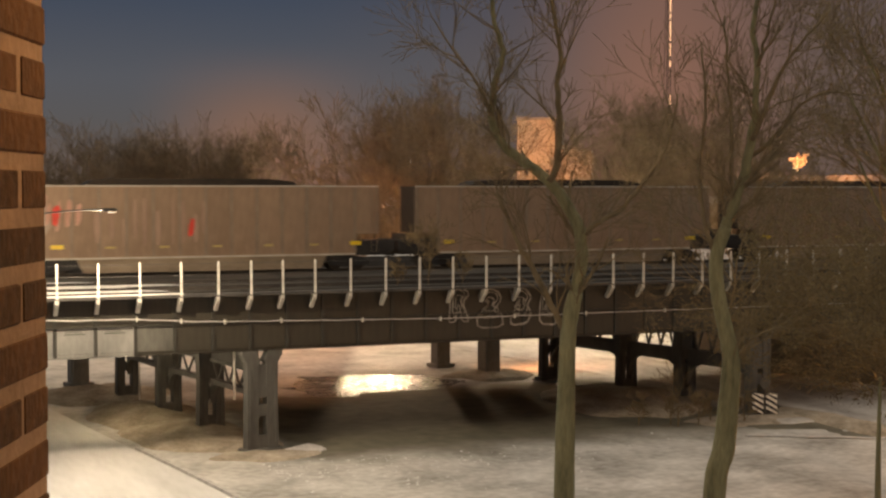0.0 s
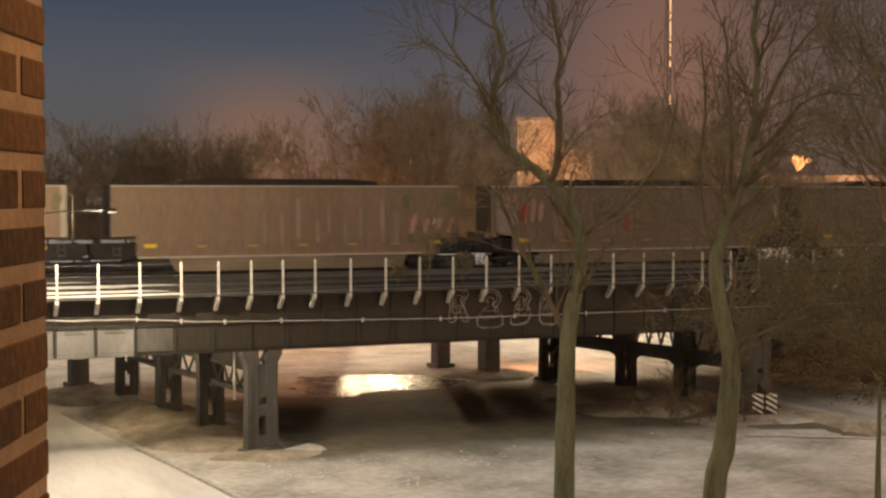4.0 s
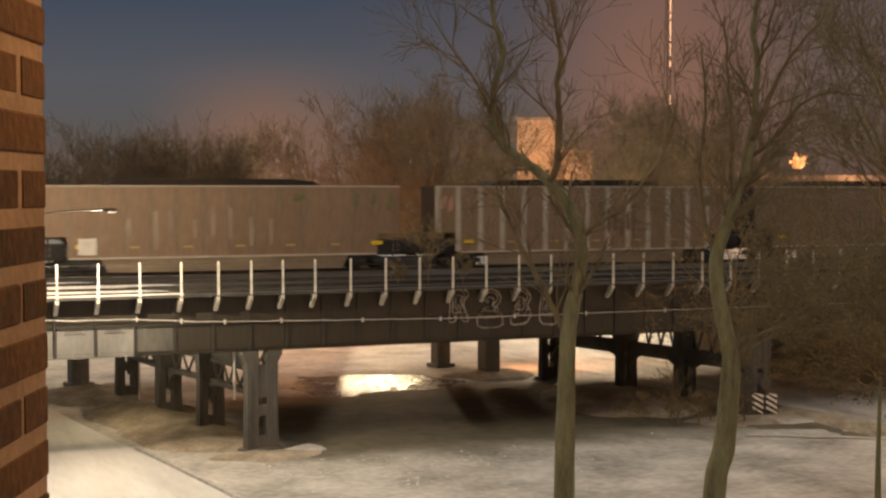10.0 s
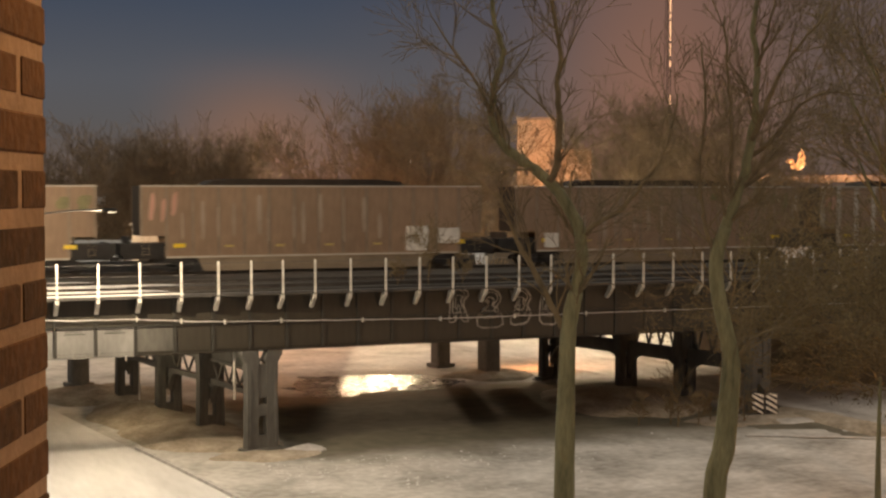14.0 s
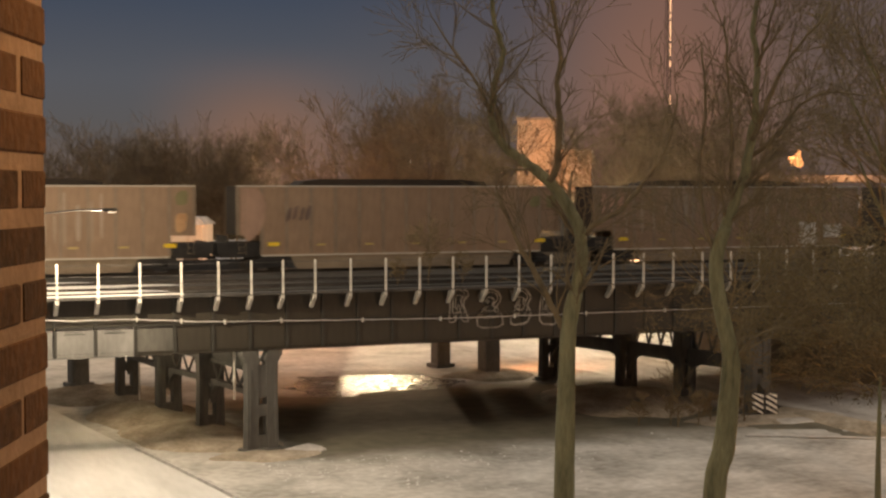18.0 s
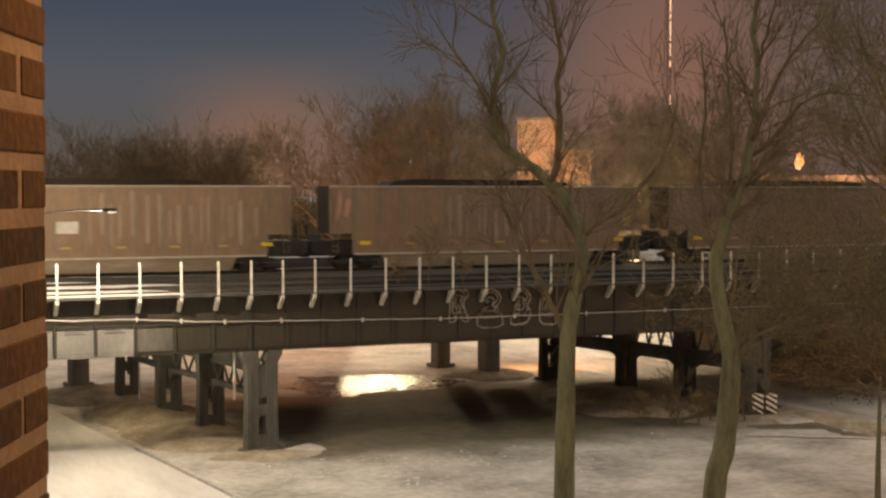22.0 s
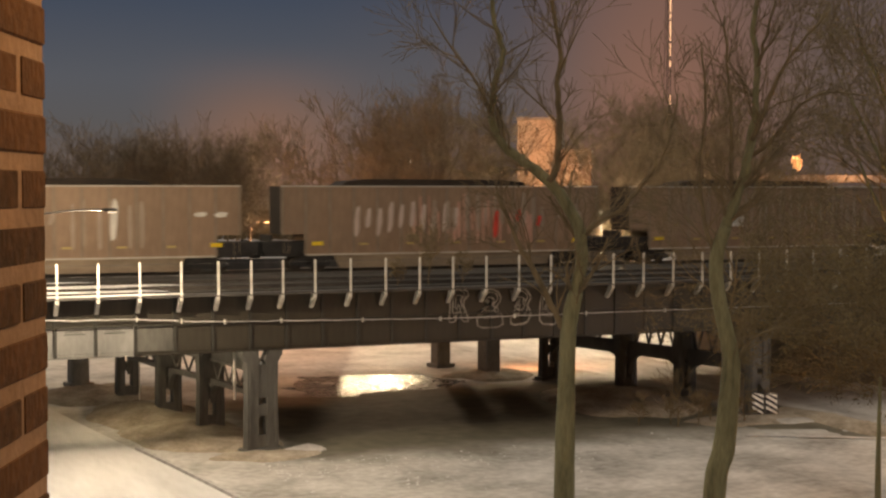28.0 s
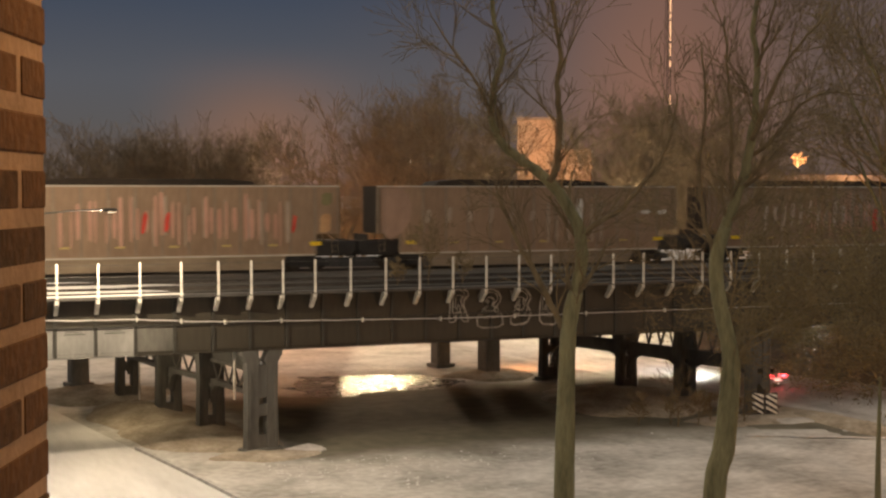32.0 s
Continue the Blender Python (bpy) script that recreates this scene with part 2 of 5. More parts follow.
MAST_GLOW = glow("mast_light_glow", (1.0, 0.60, 0.38), 1.1)
FLAME = glow("flare_flame", (1.0, 0.42, 0.16), 2.6)
FLAME_CORE = glow("flare_flame_core", (1.0, 0.62, 0.30), 3.5)
HEAD_GLOW = glow("headlight_glow", (0.92, 0.92, 1.0), 120000.0)
TAIL_GLOW = glow("tail_light_glow", (1.0, 0.04, 0.06), 22.0)
# the light on the car's pale rear, put in as the plate's own glow
PLATE_GLOW = glow("lit_plate_glow", (1.0, 0.72, 0.66), 1.8)


# ---- building blocks ----
class Shape:
    """Vertices and faces, collected piece by piece."""

    def __init__(self):
        self.v, self.f = [], []

    def add(self, verts, faces):
        k = len(self.v)
        self.v += [tuple(p) for p in verts]
        self.f += [tuple(i + k for i in face) for face in faces]
        return self

    def box(self, x0, x1, y0, y1, z0, z1, bevel=0.0):
        b = min(bevel, (x1 - x0) / 3, (y1 - y0) / 3)
        if b <= 0:
            return self.add([(x, y, z) for z in (z0, z1) for x, y in ((x0, y0), (x1, y0), (x1, y1), (x0, y1))],
                            [(3, 2, 1, 0), (4, 5, 6, 7), (0, 1, 5, 4), (1, 2, 6, 5), (2, 3, 7, 6), (3, 0, 4, 7)])
        ring = [(x0 + b, y0), (x1 - b, y0), (x1, y0 + b), (x1, y1 - b), (x1 - b, y1), (x0 + b, y1), (x0, y1 - b), (x0, y0 + b)]
        return self.prism(ring, z0, z1)

    def prism(self, ring, z0, z1):
        n = len(ring)
        return self.add([(x, y, z) for z in (z0, z1) for x, y in ring],
                        [tuple(range(n))[::-1], tuple(range(n, 2 * n))] + [(i, (i + 1) % n, n + (i + 1) % n, n + i) for i in range(n)])

    def plate(self, ring, y0, y1):
        """A plate in the x-z plane, from y0 to y1."""
        n = len(ring)
        return self.add([(x, y, z) for y in (y0, y1) for x, z in ring],
                        [tuple(range(n)), tuple(range(n, 2 * n))[::-1]] + [(i, n + i, n + (i + 1) % n, (i + 1) % n) for i in range(n)])

    def tube(self, points, radii, sides=6, cap=True):
        points = [Vector(p) for p in points]
        rings, a = [], None
        for i, p in enumerate(points):
            d = points[min(i + 1, len(points) - 1)] - points[max(i - 1, 0)]
            d = d.normalized() if d.length > 1e-6 else Vector((0, 0, 1))
            a = d.orthogonal() if a is None else a - d * a.dot(d)
            a = a.normalized() if a.length > 1e-6 else d.orthogonal().normalized()
            b = d.cross(a)
            rings.append([p + (a * math.cos(2 * math.pi * s / sides) + b * math.sin(2 * math.pi * s / sides)) * radii[i] for s in range(sides)])
        faces = [(i * sides + s, i * sides + (s + 1) % sides, (i + 1) * sides + (s + 1) % sides, (i + 1) * sides + s)
                 for i in range(len(points) - 1) for s in range(sides)]
        if cap:
            faces += [tuple(range(sides))[::-1], tuple((len(points) - 1) * sides + s for s in range(sides))]
        return self.add([p for r in rings for p in r], faces)

    def bar(self, p, q, r, sides=6):
        return self.tube([p, q], [r, r], sides)

    def beam(self, p, q, w, h):
        """A rectangular bar from p to q, w across (level) and h the other way."""
        p, q = Vector(p), Vector(q)
        d = (q - p).normalized()
        a = d.cross(Vector((0, 0, 1)))
        a = a.normalized() if a.length > 1e-4 else Vector((1, 0, 0))
        b = a.cross(d)
        c = [a * (w / 2) * i + b * (h / 2) * j for i, j in ((-1, -1), (1, -1), (1, 1), (-1, 1))]
        return self.add([p + k for k in c] + [q + k for k in c], [(0, 1, 2, 3), (7, 6, 5, 4), (0, 4, 5, 1), (1, 5, 6, 2), (2, 6, 7, 3), (3, 7, 4, 0)])

    def mesh(self, name, material, smooth=False):
        me = bpy.data.meshes.new(name)
        me.from_pydata(self.v, [], self.f)
        me.materials.append(material)
        if smooth:
            me.shade_smooth()
        me.update()
        bm = bmesh.new()
        bm.from_mesh(me)
        bmesh.ops.recalc_face_normals(bm, faces=bm.faces)
        bm.to_mesh(me)
        bm.free()
        return me


def part(name, shape, material, parent, label="", kind="", smooth=False):
    me = shape if isinstance(shape, bpy.types.Mesh) else shape.mesh(name, material, smooth)
    ob = new(name, me)
    ob.parent = parent
    return tagged(ob, label, "", "", kind)


def piece(name, me, parent, at, rz=0.0):
    ob = new(name, me)
    ob.parent = parent
    ob.matrix_basis = pose(*at, 0, 0, rz)
    return ob


def thing(name, at, label, category, group="", kind="", rz=0.0):
    ob = new(name)
    ob.matrix_basis = pose(*at, 0, 0, rz)
    ob.empty_display_size = 0.3
    return tagged(ob, label, category, group, kind)


def solid(name, shape, material, label, category, at=(0, 0, 0), group="", kind="", rz=0.0, smooth=False):
    ob = new(name, shape.mesh(name, material, smooth))
    ob.matrix_basis = pose(*at, 0, 0, rz)
    return tagged(ob, label, category, group, kind)


# ---- ground ----
def mound(x, y, cx, cy, rx, ry, h):
    d = ((x - cx) / rx) ** 2 + ((y - cy) / ry) ** 2
    return h * max(0.0, 1 - d) ** 1.5


def ground_z(x, y):
    z = 0.10 * noise.noise((x * 0.22, y * 0.22, 0.0)) + 0.04 * noise.noise((x * 0.9, y * 0.9, 3.0))
    near = 1.0 if -60 < y < 60 else 0.3
    if 1.0 < x < 14.8 - 0.18 * y or 56.5 < x + 0.168 * y < 66.6:
        near *= 0.25
    return z * near


def sheet(xs, ys, height):
    s = Shape()
    s.v = [(x, y, height(x, y)) for y in ys for x in xs]
    n = len(xs)
    s.f = [(j * n + i, j * n + i + 1, (j + 1) * n + i + 1, (j + 1) * n + i) for j in range(len(ys) - 1) for i in range(n - 1)]
    return s


def steps(parts):
    out = []
    for a, b, d in parts:
        out += list(np.arange(a, b, d))
    return [float(v) for v in out] + [float(parts[-1][1])]


GX = steps([(-3000, -200, 400), (-200, -20, 12), (-20, 80, 0.8), (80, 240, 10), (240, 3000, 345)])
GY = steps([(-3000, -120, 480), (-120, -20, 6), (-20, 50, 0.8), (50, 230, 6), (230, 4000, 377)])
def sheltered(base):
    """The snow thins out to bare wet earth on the strip that the viaduct shelters, with a ragged soft edge."""
    m = base.copy()
    m.name = "ground_cover"
    n, l = m.node_tree.nodes, m.node_tree.links
    b = n["Principled BSDF"]
    snow_colour = b.inputs["Base Color"].links[0].from_socket
    co, sep = n.new("ShaderNodeTexCoord"), n.new("ShaderNodeSeparateXYZ")
    l.new(co.outputs["Object"], sep.inputs[0])
    rag = n.new("ShaderNodeTexNoise")
    rag.inputs["Scale"].default_value, rag.inputs["Detail"].default_value = 0.28, 9
    l.new(co.outputs["Object"], rag.inputs["Vector"])
    total = None
    for out, lo, hi, wobble in ((1, -7.5, -0.8, 5.0), (1, 21.5, 17.5, 3.0), (0, 20.0, 22.8, 3.0), (0, 54.0, 51.0, 3.0)):
        jit, mr = n.new("ShaderNodeMath"), n.new("ShaderNodeMapRange")
        jit.operation = "MULTIPLY_ADD"
        l.new(rag.outputs[0], jit.inputs[0])
        jit.inputs[1].default_value = wobble
        l.new(sep.outputs[out], jit.inputs[2])
        mr.interpolation_type = "SMOOTHSTEP"
        mr.inputs["From Min"].default_value, mr.inputs["From Max"].default_value = lo + wobble / 2, hi + wobble / 2
        if hi < lo:
            mr.inputs["From Min"].default_value, mr.inputs["From Max"].default_value = hi + wobble / 2, lo + wobble / 2
            mr.inputs["To Min"].default_value, mr.inputs["To Max"].default_value = 1.0, 0.0
        l.new(jit.outputs[0], mr.inputs["Value"])
        if total is None:
            total = mr.outputs[0]
        else:
            mul = n.new("ShaderNodeMath")
            mul.operation = "MULTIPLY"
            l.new(total, mul.inputs[0])
            l.new(mr.outputs[0], mul.inputs[1])
            total = mul.outputs[0]
    grit, earth, mix = n.new("ShaderNodeTexNoise"), n.new("ShaderNodeMix"), n.new("ShaderNodeMix")
    earth.data_type = mix.data_type = "RGBA"
    grit.inputs["Scale"].default_value, grit.inputs["Detail"].default_value = 0.9, 9
    l.new(co.outputs["Object"], grit.inputs["Vector"])
    l.new(grit.outputs[0], earth.inputs[0])
    earth.inputs[6].default_value, earth.inputs[7].default_value = (0.06, 0.054, 0.038, 1), (0.22, 0.20, 0.146, 1)
    l.new(total, mix.inputs[0])
    l.new(snow_colour, mix.inputs[6])
    l.new(earth.outputs[2], mix.inputs[7])
    l.new(mix.outputs[2], b.inputs["Base Color"])
    for socket, snowy, bare in (("Specular IOR Level", 0.4, 0.30), ("Roughness", 0.62, 0.76)):
        dry = n.new("ShaderNodeMapRange")
        dry.inputs["To Min"].default_value, dry.inputs["To Max"].default_value = snowy, bare
        l.new(total, dry.inputs["Value"])
        l.new(dry.outputs[0], b.inputs[socket])
    return m


solid("ground", sheet(GX, GY, lambda x, y: ground_z(x, y) - 0.03), sheltered(SNOW), "trampled snow over frozen ground, bare below the viaduct", "ground", kind="structure", smooth=True)

# the street under the viaduct, cleared to packed snow, with its kerb
road = Shape()
YS = steps([(-60, 70, 2.0)])


def kerb_x(y):
    return 14.15 - 0.165 * y - 0.0012 * (y - 3) ** 2 * (1 if y < 3 else -0.6)


road.v = [(x, y, 0.03 + 0.02 * noise.noise((x * 0.4, y * 0.1, 7))) for y in YS for x in (1.5, 5.0, 8.5, kerb_x(y) - 0.15)]
road.f = [(j * 4 + i, j * 4 + i + 1, j * 4 + i + 5, j * 4 + i + 4) for j in range(len(YS) - 1) for i in range(3)]
solid("road", road, SNOW_ROAD, "street of packed pale snow passing under the viaduct", "road", kind="structure", smooth=True)
kerb = thing("kerb", (0, 0, 0), "stone kerb half buried in snow along the street", "kerb", kind="structure")
kstone = Shape().box(-0.12, 0.12, -0.98, 0.98, 0.0, 0.17, 0.03).mesh("kerb_stone", KERB)
for j, y in enumerate(steps([(-30, 2, 2.0)])):
    slope = math.degrees(math.atan2(kerb_x(y + 1) - kerb_x(y - 1), 2))
    piece("kerb_stone", kstone, kerb, (kerb_x(y), y, 0.0), -slope)

# the second street, down which the car comes, on the slant
SKEW = -0.168
road2 = Shape()
road2.v = [(x, y, 0.03 + 0.01 * noise.noise((x, y * 0.1, 5))) for y in steps([(-760, -60, 20), (-60, 120, 3)]) for x in (57.0 + SKEW * y, 59.5 + SKEW * y, 63.0 + SKEW * y, 66.4 + SKEW * y)]
road2.f = [(j * 4 + i, j * 4 + i + 1, j * 4 + i + 5, j * 4 + i + 4) for j in range(len(road2.v) // 4 - 1) for i in range(3)]
solid("road", road2, TYRE_SNOW, "side street of driven grey snow under the viaduct", "road", kind="structure", smooth=True)


def bank(name, cx, cy, rx, ry, h, material, label, seed, rough=0.35, rz=0.0):
    """A low heap with a ragged edge."""
    s = Shape()
    rings, spokes = 9, 36
    s.v.append((0, 0, h * 0.95))
    for r in range(1, rings + 1):
        for k in range(spokes):
            a = 2 * math.pi * k / spokes
            t = r / rings * (1 + 0.25 * noise.noise((math.cos(a) * 1.7, math.sin(a) * 1.7, seed)))
            x, y = rx * t * math.cos(a), ry * t * math.sin(a)
            z = h * (1 - r / rings) ** 0.8 * (1 + rough * 1.4 * noise.noise((x * 0.8, y * 0.8, seed + 3.0))) + (-0.12 if r == rings else 0.02)
            s.v.append((x, y, z))
    s.f = [(0, 1 + k, 1 + (k + 1) % spokes) for k in range(spokes)]
    s.f += [(1 + r * spokes + k, 1 + (r + 1) * spokes + k, 1 + (r + 1) * spokes + (k + 1) % spokes, 1 + r * spokes + (k + 1) % spokes)
            for r in range(rings - 1) for k in range(spokes)]
    return solid(name, s, material, label, name.split("_")[-1], (cx, cy, 0), rz=rz, smooth=True)


bank("dirt_bank", 17.4, 7.5, 3.8, 7.5, 0.5, DIRT, "bare frozen dirt with grass stubble beside the piers", 1)
bank("dirt_bank", 16.2, 14.5, 3.6, 6.0, 0.8, DIRT, "heaped brown dirt below the viaduct", 2)
bank("dirt_bank", 19.4, 1.6, 2.6, 1.6, 0.22, DIRT, "dirt round the foot of a steel column", 3)
bank("dirt_bank", 15.0, 25.0, 5.0, 5.0, 0.7, DIRT, "low dark bank behind the columns", 4)
bank("dirt_bank", 48.0, 8.0, 6.0, 7.0, 0.9, DIRT, "dark earth bank with stubble below the viaduct", 5)
bank("dirt_bank", 45.0, 24.0, 4.0, 3.2, 0.5, DIRT, "dirt round a concrete pier", 6)
bank("dirt_bank", 52.5, -1.5, 5.5, 2.3, 0.15, DIRT, "dark snow-flecked bank beside the side street", 7)
bank("snow_bank", 53.6, -3.1, 2.2, 0.9, 0.15, SNOW, "ploughed snow heap below the hazard sign", 8)
bank("snow_bank", 22.4, -0.7, 1.3, 0.9, 0.3, TYRE_SNOW, "small dirty snow heap at the column's foot", 10)
bank("dirt_bank", 19.8, -1.5, 3.4, 1.5, 0.2, DIRT, "low tan dirt before a steel column", 15, 0.6)
bank("snow_bank", 67.0, 1.0, 0.9, 30.0, 0.55, SNOW_ROAD, "long ploughed snow ridge along the side street", 13, rz=9.6)



def patch(name, ring, z, material, label, ragged=0.5, seed=0.0):
    """A thin flat patch on the ground with a ragged outline."""
    pts = []
    n = len(ring)
    for i in range(n):
        (ax, ay), (bx, by) = ring[i], ring[(i + 1) % n]
        m = max(2, int(math.hypot(bx - ax, by - ay) / 0.5))
        for k in range(m):
            x, y = ax + (bx - ax) * k / m, ay + (by - ay) * k / m
            pts.append((x + ragged * noise.noise((x * 0.5, y * 0.5, seed)), y + ragged * noise.noise((x * 0.5, y * 0.5, seed + 9.0))))
    return solid(name, Shape().prism(pts, z - 0.05, z), material, label, name.split("_")[-1], kind="structure")


patch("ice_patch", [(29.5, 17.8), (33.0, 18.5), (39.5, 19.3), (42.0, 22.0), (40.0, 26.5), (35.0, 29.0), (30.5, 28.0), (28.0, 23.0)], 0.0, ICE, "wet ice mirroring a street lamp", 1.6, 4.0)
patch("verge", [(51.5, -1.5), (53.5, 1.5), (56.7, 2.5), (56.7, -3.0), (56.7, -13.0), (54.5, -10.6), (52.0, -7.6), (49.5, -5.0)], -0.02, BARE, "dark verge between the yard and the side street", 1.6, 14.0)
# the low edge of the yard, whose dark line also paints in a twig's shadow, and crusted lumps where the snow was trodden
patch("yard_edge", [(47.5, -6.6), (52.0, -9.0), (58.0, -12.2), (58.0, -12.55), (52.0, -9.3), (47.5, -6.85)], 0.09, TYRE_SNOW, "dark line for the yard's low edge and a twig's shadow", 0.15, 11.0)
lumps = Shape()
rnd = random.Random(21)
for k in range(200):
    x, y = 19 + abs(rnd.gauss(0, 8.0)), -3.6 - abs(rnd.gauss(0, 5.0))
    r = rnd.uniform(0.04, 0.12)
    z = ground_z(x, y) - 0.04
    ring = [(x + r * rnd.uniform(0.7, 1.2) * math.cos(q * 1.047), y + r * rnd.uniform(0.7, 1.2) * math.sin(q * 1.047), z) for q in range(6)]
    lumps.add(ring + [(x + rnd.gauss(0, 0.02), y, z + r * rnd.uniform(0.5, 0.9))], [(q, (q + 1) % 6, 6) for q in range(6)])
solid("snow_lumps", lumps, SNOW_ROAD, "crusted lumps of trodden snow", "snow", kind="stuff")
bank("dirt_bank", 56.0, -5.5, 1.6, 7.5, 0.45, DIRT, "dark verge beside the side street", 12)

# ---- the viaduct ----
X0, X1 = -24.0, 124.0
GIRD_Z, DECK_Z, RAIL_Z = 5.6, 8.85, 9.02
via = thing("railway_viaduct", (0, 0, 0), "long steel plate-girder railway viaduct with a railed walkway", "viaduct")

PANEL = 2.1
START = 6.85
panels = int((X1 - START) / PANEL)
web_me = Shape().box(0.0, PANEL - 0.012, 0.0, 0.03, GIRD_Z + 0.06, DECK_Z - 0.05).mesh("web_panel", WEB)
stiff_me = Shape().plate([(-0.09, GIRD_Z + 0.07), (0.09, GIRD_Z + 0.07), (0.09, DECK_Z - 0.1), (-0.09, DECK_Z - 0.1)], -0.10, -0.001).mesh("stiffener", RIB)
for i in range(-14, panels):
    piece("web_panel", web_me, via, (START + i * PANEL, 0, 0))
    piece("stiffener", stiff_me, via, (START + i * PANEL, 0, 0))
part("bottom_flange", Shape().box(X0, X1, -0.22, 0.25, GIRD_Z, GIRD_Z + 0.055).box(X0, X1, -0.02, 0.02, GIRD_Z + 0.055, GIRD_Z + 0.2), WEB, via)
part("angle_rail", Shape().box(X0, X1, -0.13, -0.03, 7.18, 7.26), RIB, via)
part("walkway", Shape().box(X0, X1, -0.92, 0.4, DECK_Z - 0.06, DECK_Z), STEEL, via, "narrow steel walkway along the girder")
part("walkway_snow", Shape().box(X0, X1, 0.45, 1.3, DECK_Z - 0.02, DECK_Z + 0.08, 0.0), BALLAST_SNOW, via, "snow-flecked kerb strip beside the walkway")
part("edge_angle", Shape().box(X0, X1, -0.965, -0.925, DECK_Z - 0.11, DECK_Z + 0.05), STEEL, via)
# white snow only on the lamplit stretch; its end stands for the fading light
part("edge_snow", Shape().box(X0, 15.6, -0.97, -0.60, DECK_Z + 0.052, DECK_Z + 0.12), SNOW_ROAD, via, "snow along the walkway's edge, ending where the lamplight fades")
for y, x1 in ((1.5, 16.5), (4.9, 15.0), (6.2, 18.0), (9.8, 14.0)):
    part("snow_ridge", Shape().plate([(X0, DECK_Z), (x1, DECK_Z), (x1 - 2.5, DECK_Z + 0.13), (X0, DECK_Z + 0.2)], y, y + 0.7), SNOW_ROAD, via, "ridge of wind-swept snow, ending where the lamplight fades")
part("deck", Shape().box(X0, X1, 0.5, 21.4, DECK_Z - 0.6, DECK_Z - 0.02), CONCRETE, via, "ballasted deck")
for k, y in enumerate((6.5, 12.6, 18.5, 21.3)):
    part("inner_girder", Shape().box(X0, X1, y - 0.03, y + 0.03, GIRD_Z + 0.25, DECK_Z - 0.62).box(X0, X1, y - 0.2, y + 0.2, GIRD_Z + 0.2, GIRD_Z + 0.25), STEEL, via)
track_snow = sheet(steps([(X0, X1, 1.6)]), steps([(1.32, 21.3, 0.55)]),
                   lambda x, y: DECK_Z + 0.05 + 0.10 * noise.noise((x * 0.08, y * 1.4, 2.0)) + 0.05 * noise.noise((x * 0.6, y * 2.1, 9.0)))
part("track_snow", track_snow, BALLAST_SNOW, via, "wind-swept snow over the empty tracks", smooth=True)
part("ballast_bed", Shape().box(X0, X1, 14.9, 21.2, DECK_Z - 0.01, RAIL_Z - 0.12), BALLAST, via, "dark ballast below the train")
for y in (2.3, 3.75, 7.4, 8.85, 16.8, 18.25):
    part("rail", Shape().box(X0, X1, y - 0.035, y + 0.035, RAIL_Z - 0.15, RAIL_Z), RUST, via)

post_me = Shape().box(-0.062, 0.062, -0.03, 0.03, DECK_Z - 0.05, 10.66).box(-0.025, 0.025, 0.03, 0.12, DECK_Z - 0.05, 10.6).mesh("post", PALE)
brace_me = Shape().add(
    [(dx, y, z) for dx in (-0.10, 0.10) for y, z in ((-0.04, DECK_Z - 0.06), (0.30, DECK_Z - 0.06), (0.86, DECK_Z - 0.85), (0.70, DECK_Z - 0.95), (-0.04, DECK_Z - 0.32))],
    [(0, 1, 2, 3, 4), (9, 8, 7, 6, 5)] + [(i, 5 + i, 5 + (i + 1) % 5, (i + 1) % 5) for i in range(5)]).mesh("bracket", PALE)
post_x = [8.97 - 2.1 * k for k in range(6, 0, -1)] + [8.97, 11.07, 13.24, 15.44, 17.46, 19.28, 21.07, 22.92, 25.0, 27.1, 29.17] + [31.25 + 2.12 * k for k in range(40)]
for x in post_x:
    p = piece("post", post_me, via, (x, -0.98, 0))
    b = piece("bracket", brace_me, p, (0, 0.06, 0))
for z, r in ((10.55, 0.012), (9.95, 0.010), (9.5, 0.010)):
    s = Shape()
    s.tube([(X0 + 2.1 * k, -0.94, z - 0.015 * (k % 2)) for k in range(int((X1 - X0) / 2.1))], [r] * int((X1 - X0) / 2.1), 4)
    part("hand_wire", s, WIRE, via, "thin wire strung from post to post")
# a snow-dusted cable slung along the web, sagging between its clips
cable_pts = []
for k in range(90):
    x = 2.0 + k * 0.8
    base = 7.69 - 0.37 * min(1.0, max(0.0, (x - 8.7) / 8.6)) ** 0.8 - 0.30 * min(1.0, max(0.0, (x - 17.3) / 14.0)) + 0.12 * math.exp(-((x - 13) / 2.5) ** 2)
    cable_pts.append((x, -0.20, base - 0.03 * math.sin((x - 8.7) * 1.5) ** 2))
part("cable", Shape().tube(cable_pts, [0.028] * len(cable_pts), 6), CABLE, via, "pale cable sagging along the girder", smooth=True)
clip_me = Shape().box(-0.03, 0.03, -0.26, 0.0, -0.14, 0.12).mesh("cable_clip", PALE)
for k in (4, 14, 17, 20, 24, 30, 36, 42, 48, 55):
    piece("cable_clip", clip_me, via, (cable_pts[k][0], 0.0, cable_pts[k][2]))
# paler lower fields on the first panels, the last of them darker
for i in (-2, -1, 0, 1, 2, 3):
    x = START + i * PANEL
    part("buffed_panel", Shape().box(x + 0.092, x + PANEL - 0.092, -0.012, -0.004, GIRD_Z + 0.215, 7.172), MID_WEB if i == 3 else PALE_WEB, via, "pale lower field on the girder")
part("buffed_flange", Shape().box(2.65, 13.05, -0.226, -0.2215, GIRD_Z - 0.002, GIRD_Z + 0.057).box(2.65, 13.05, -0.030, -0.0205, GIRD_Z + 0.06, GIRD_Z + 0.205), PALE_WEB, via, "pale stretch along the flange")
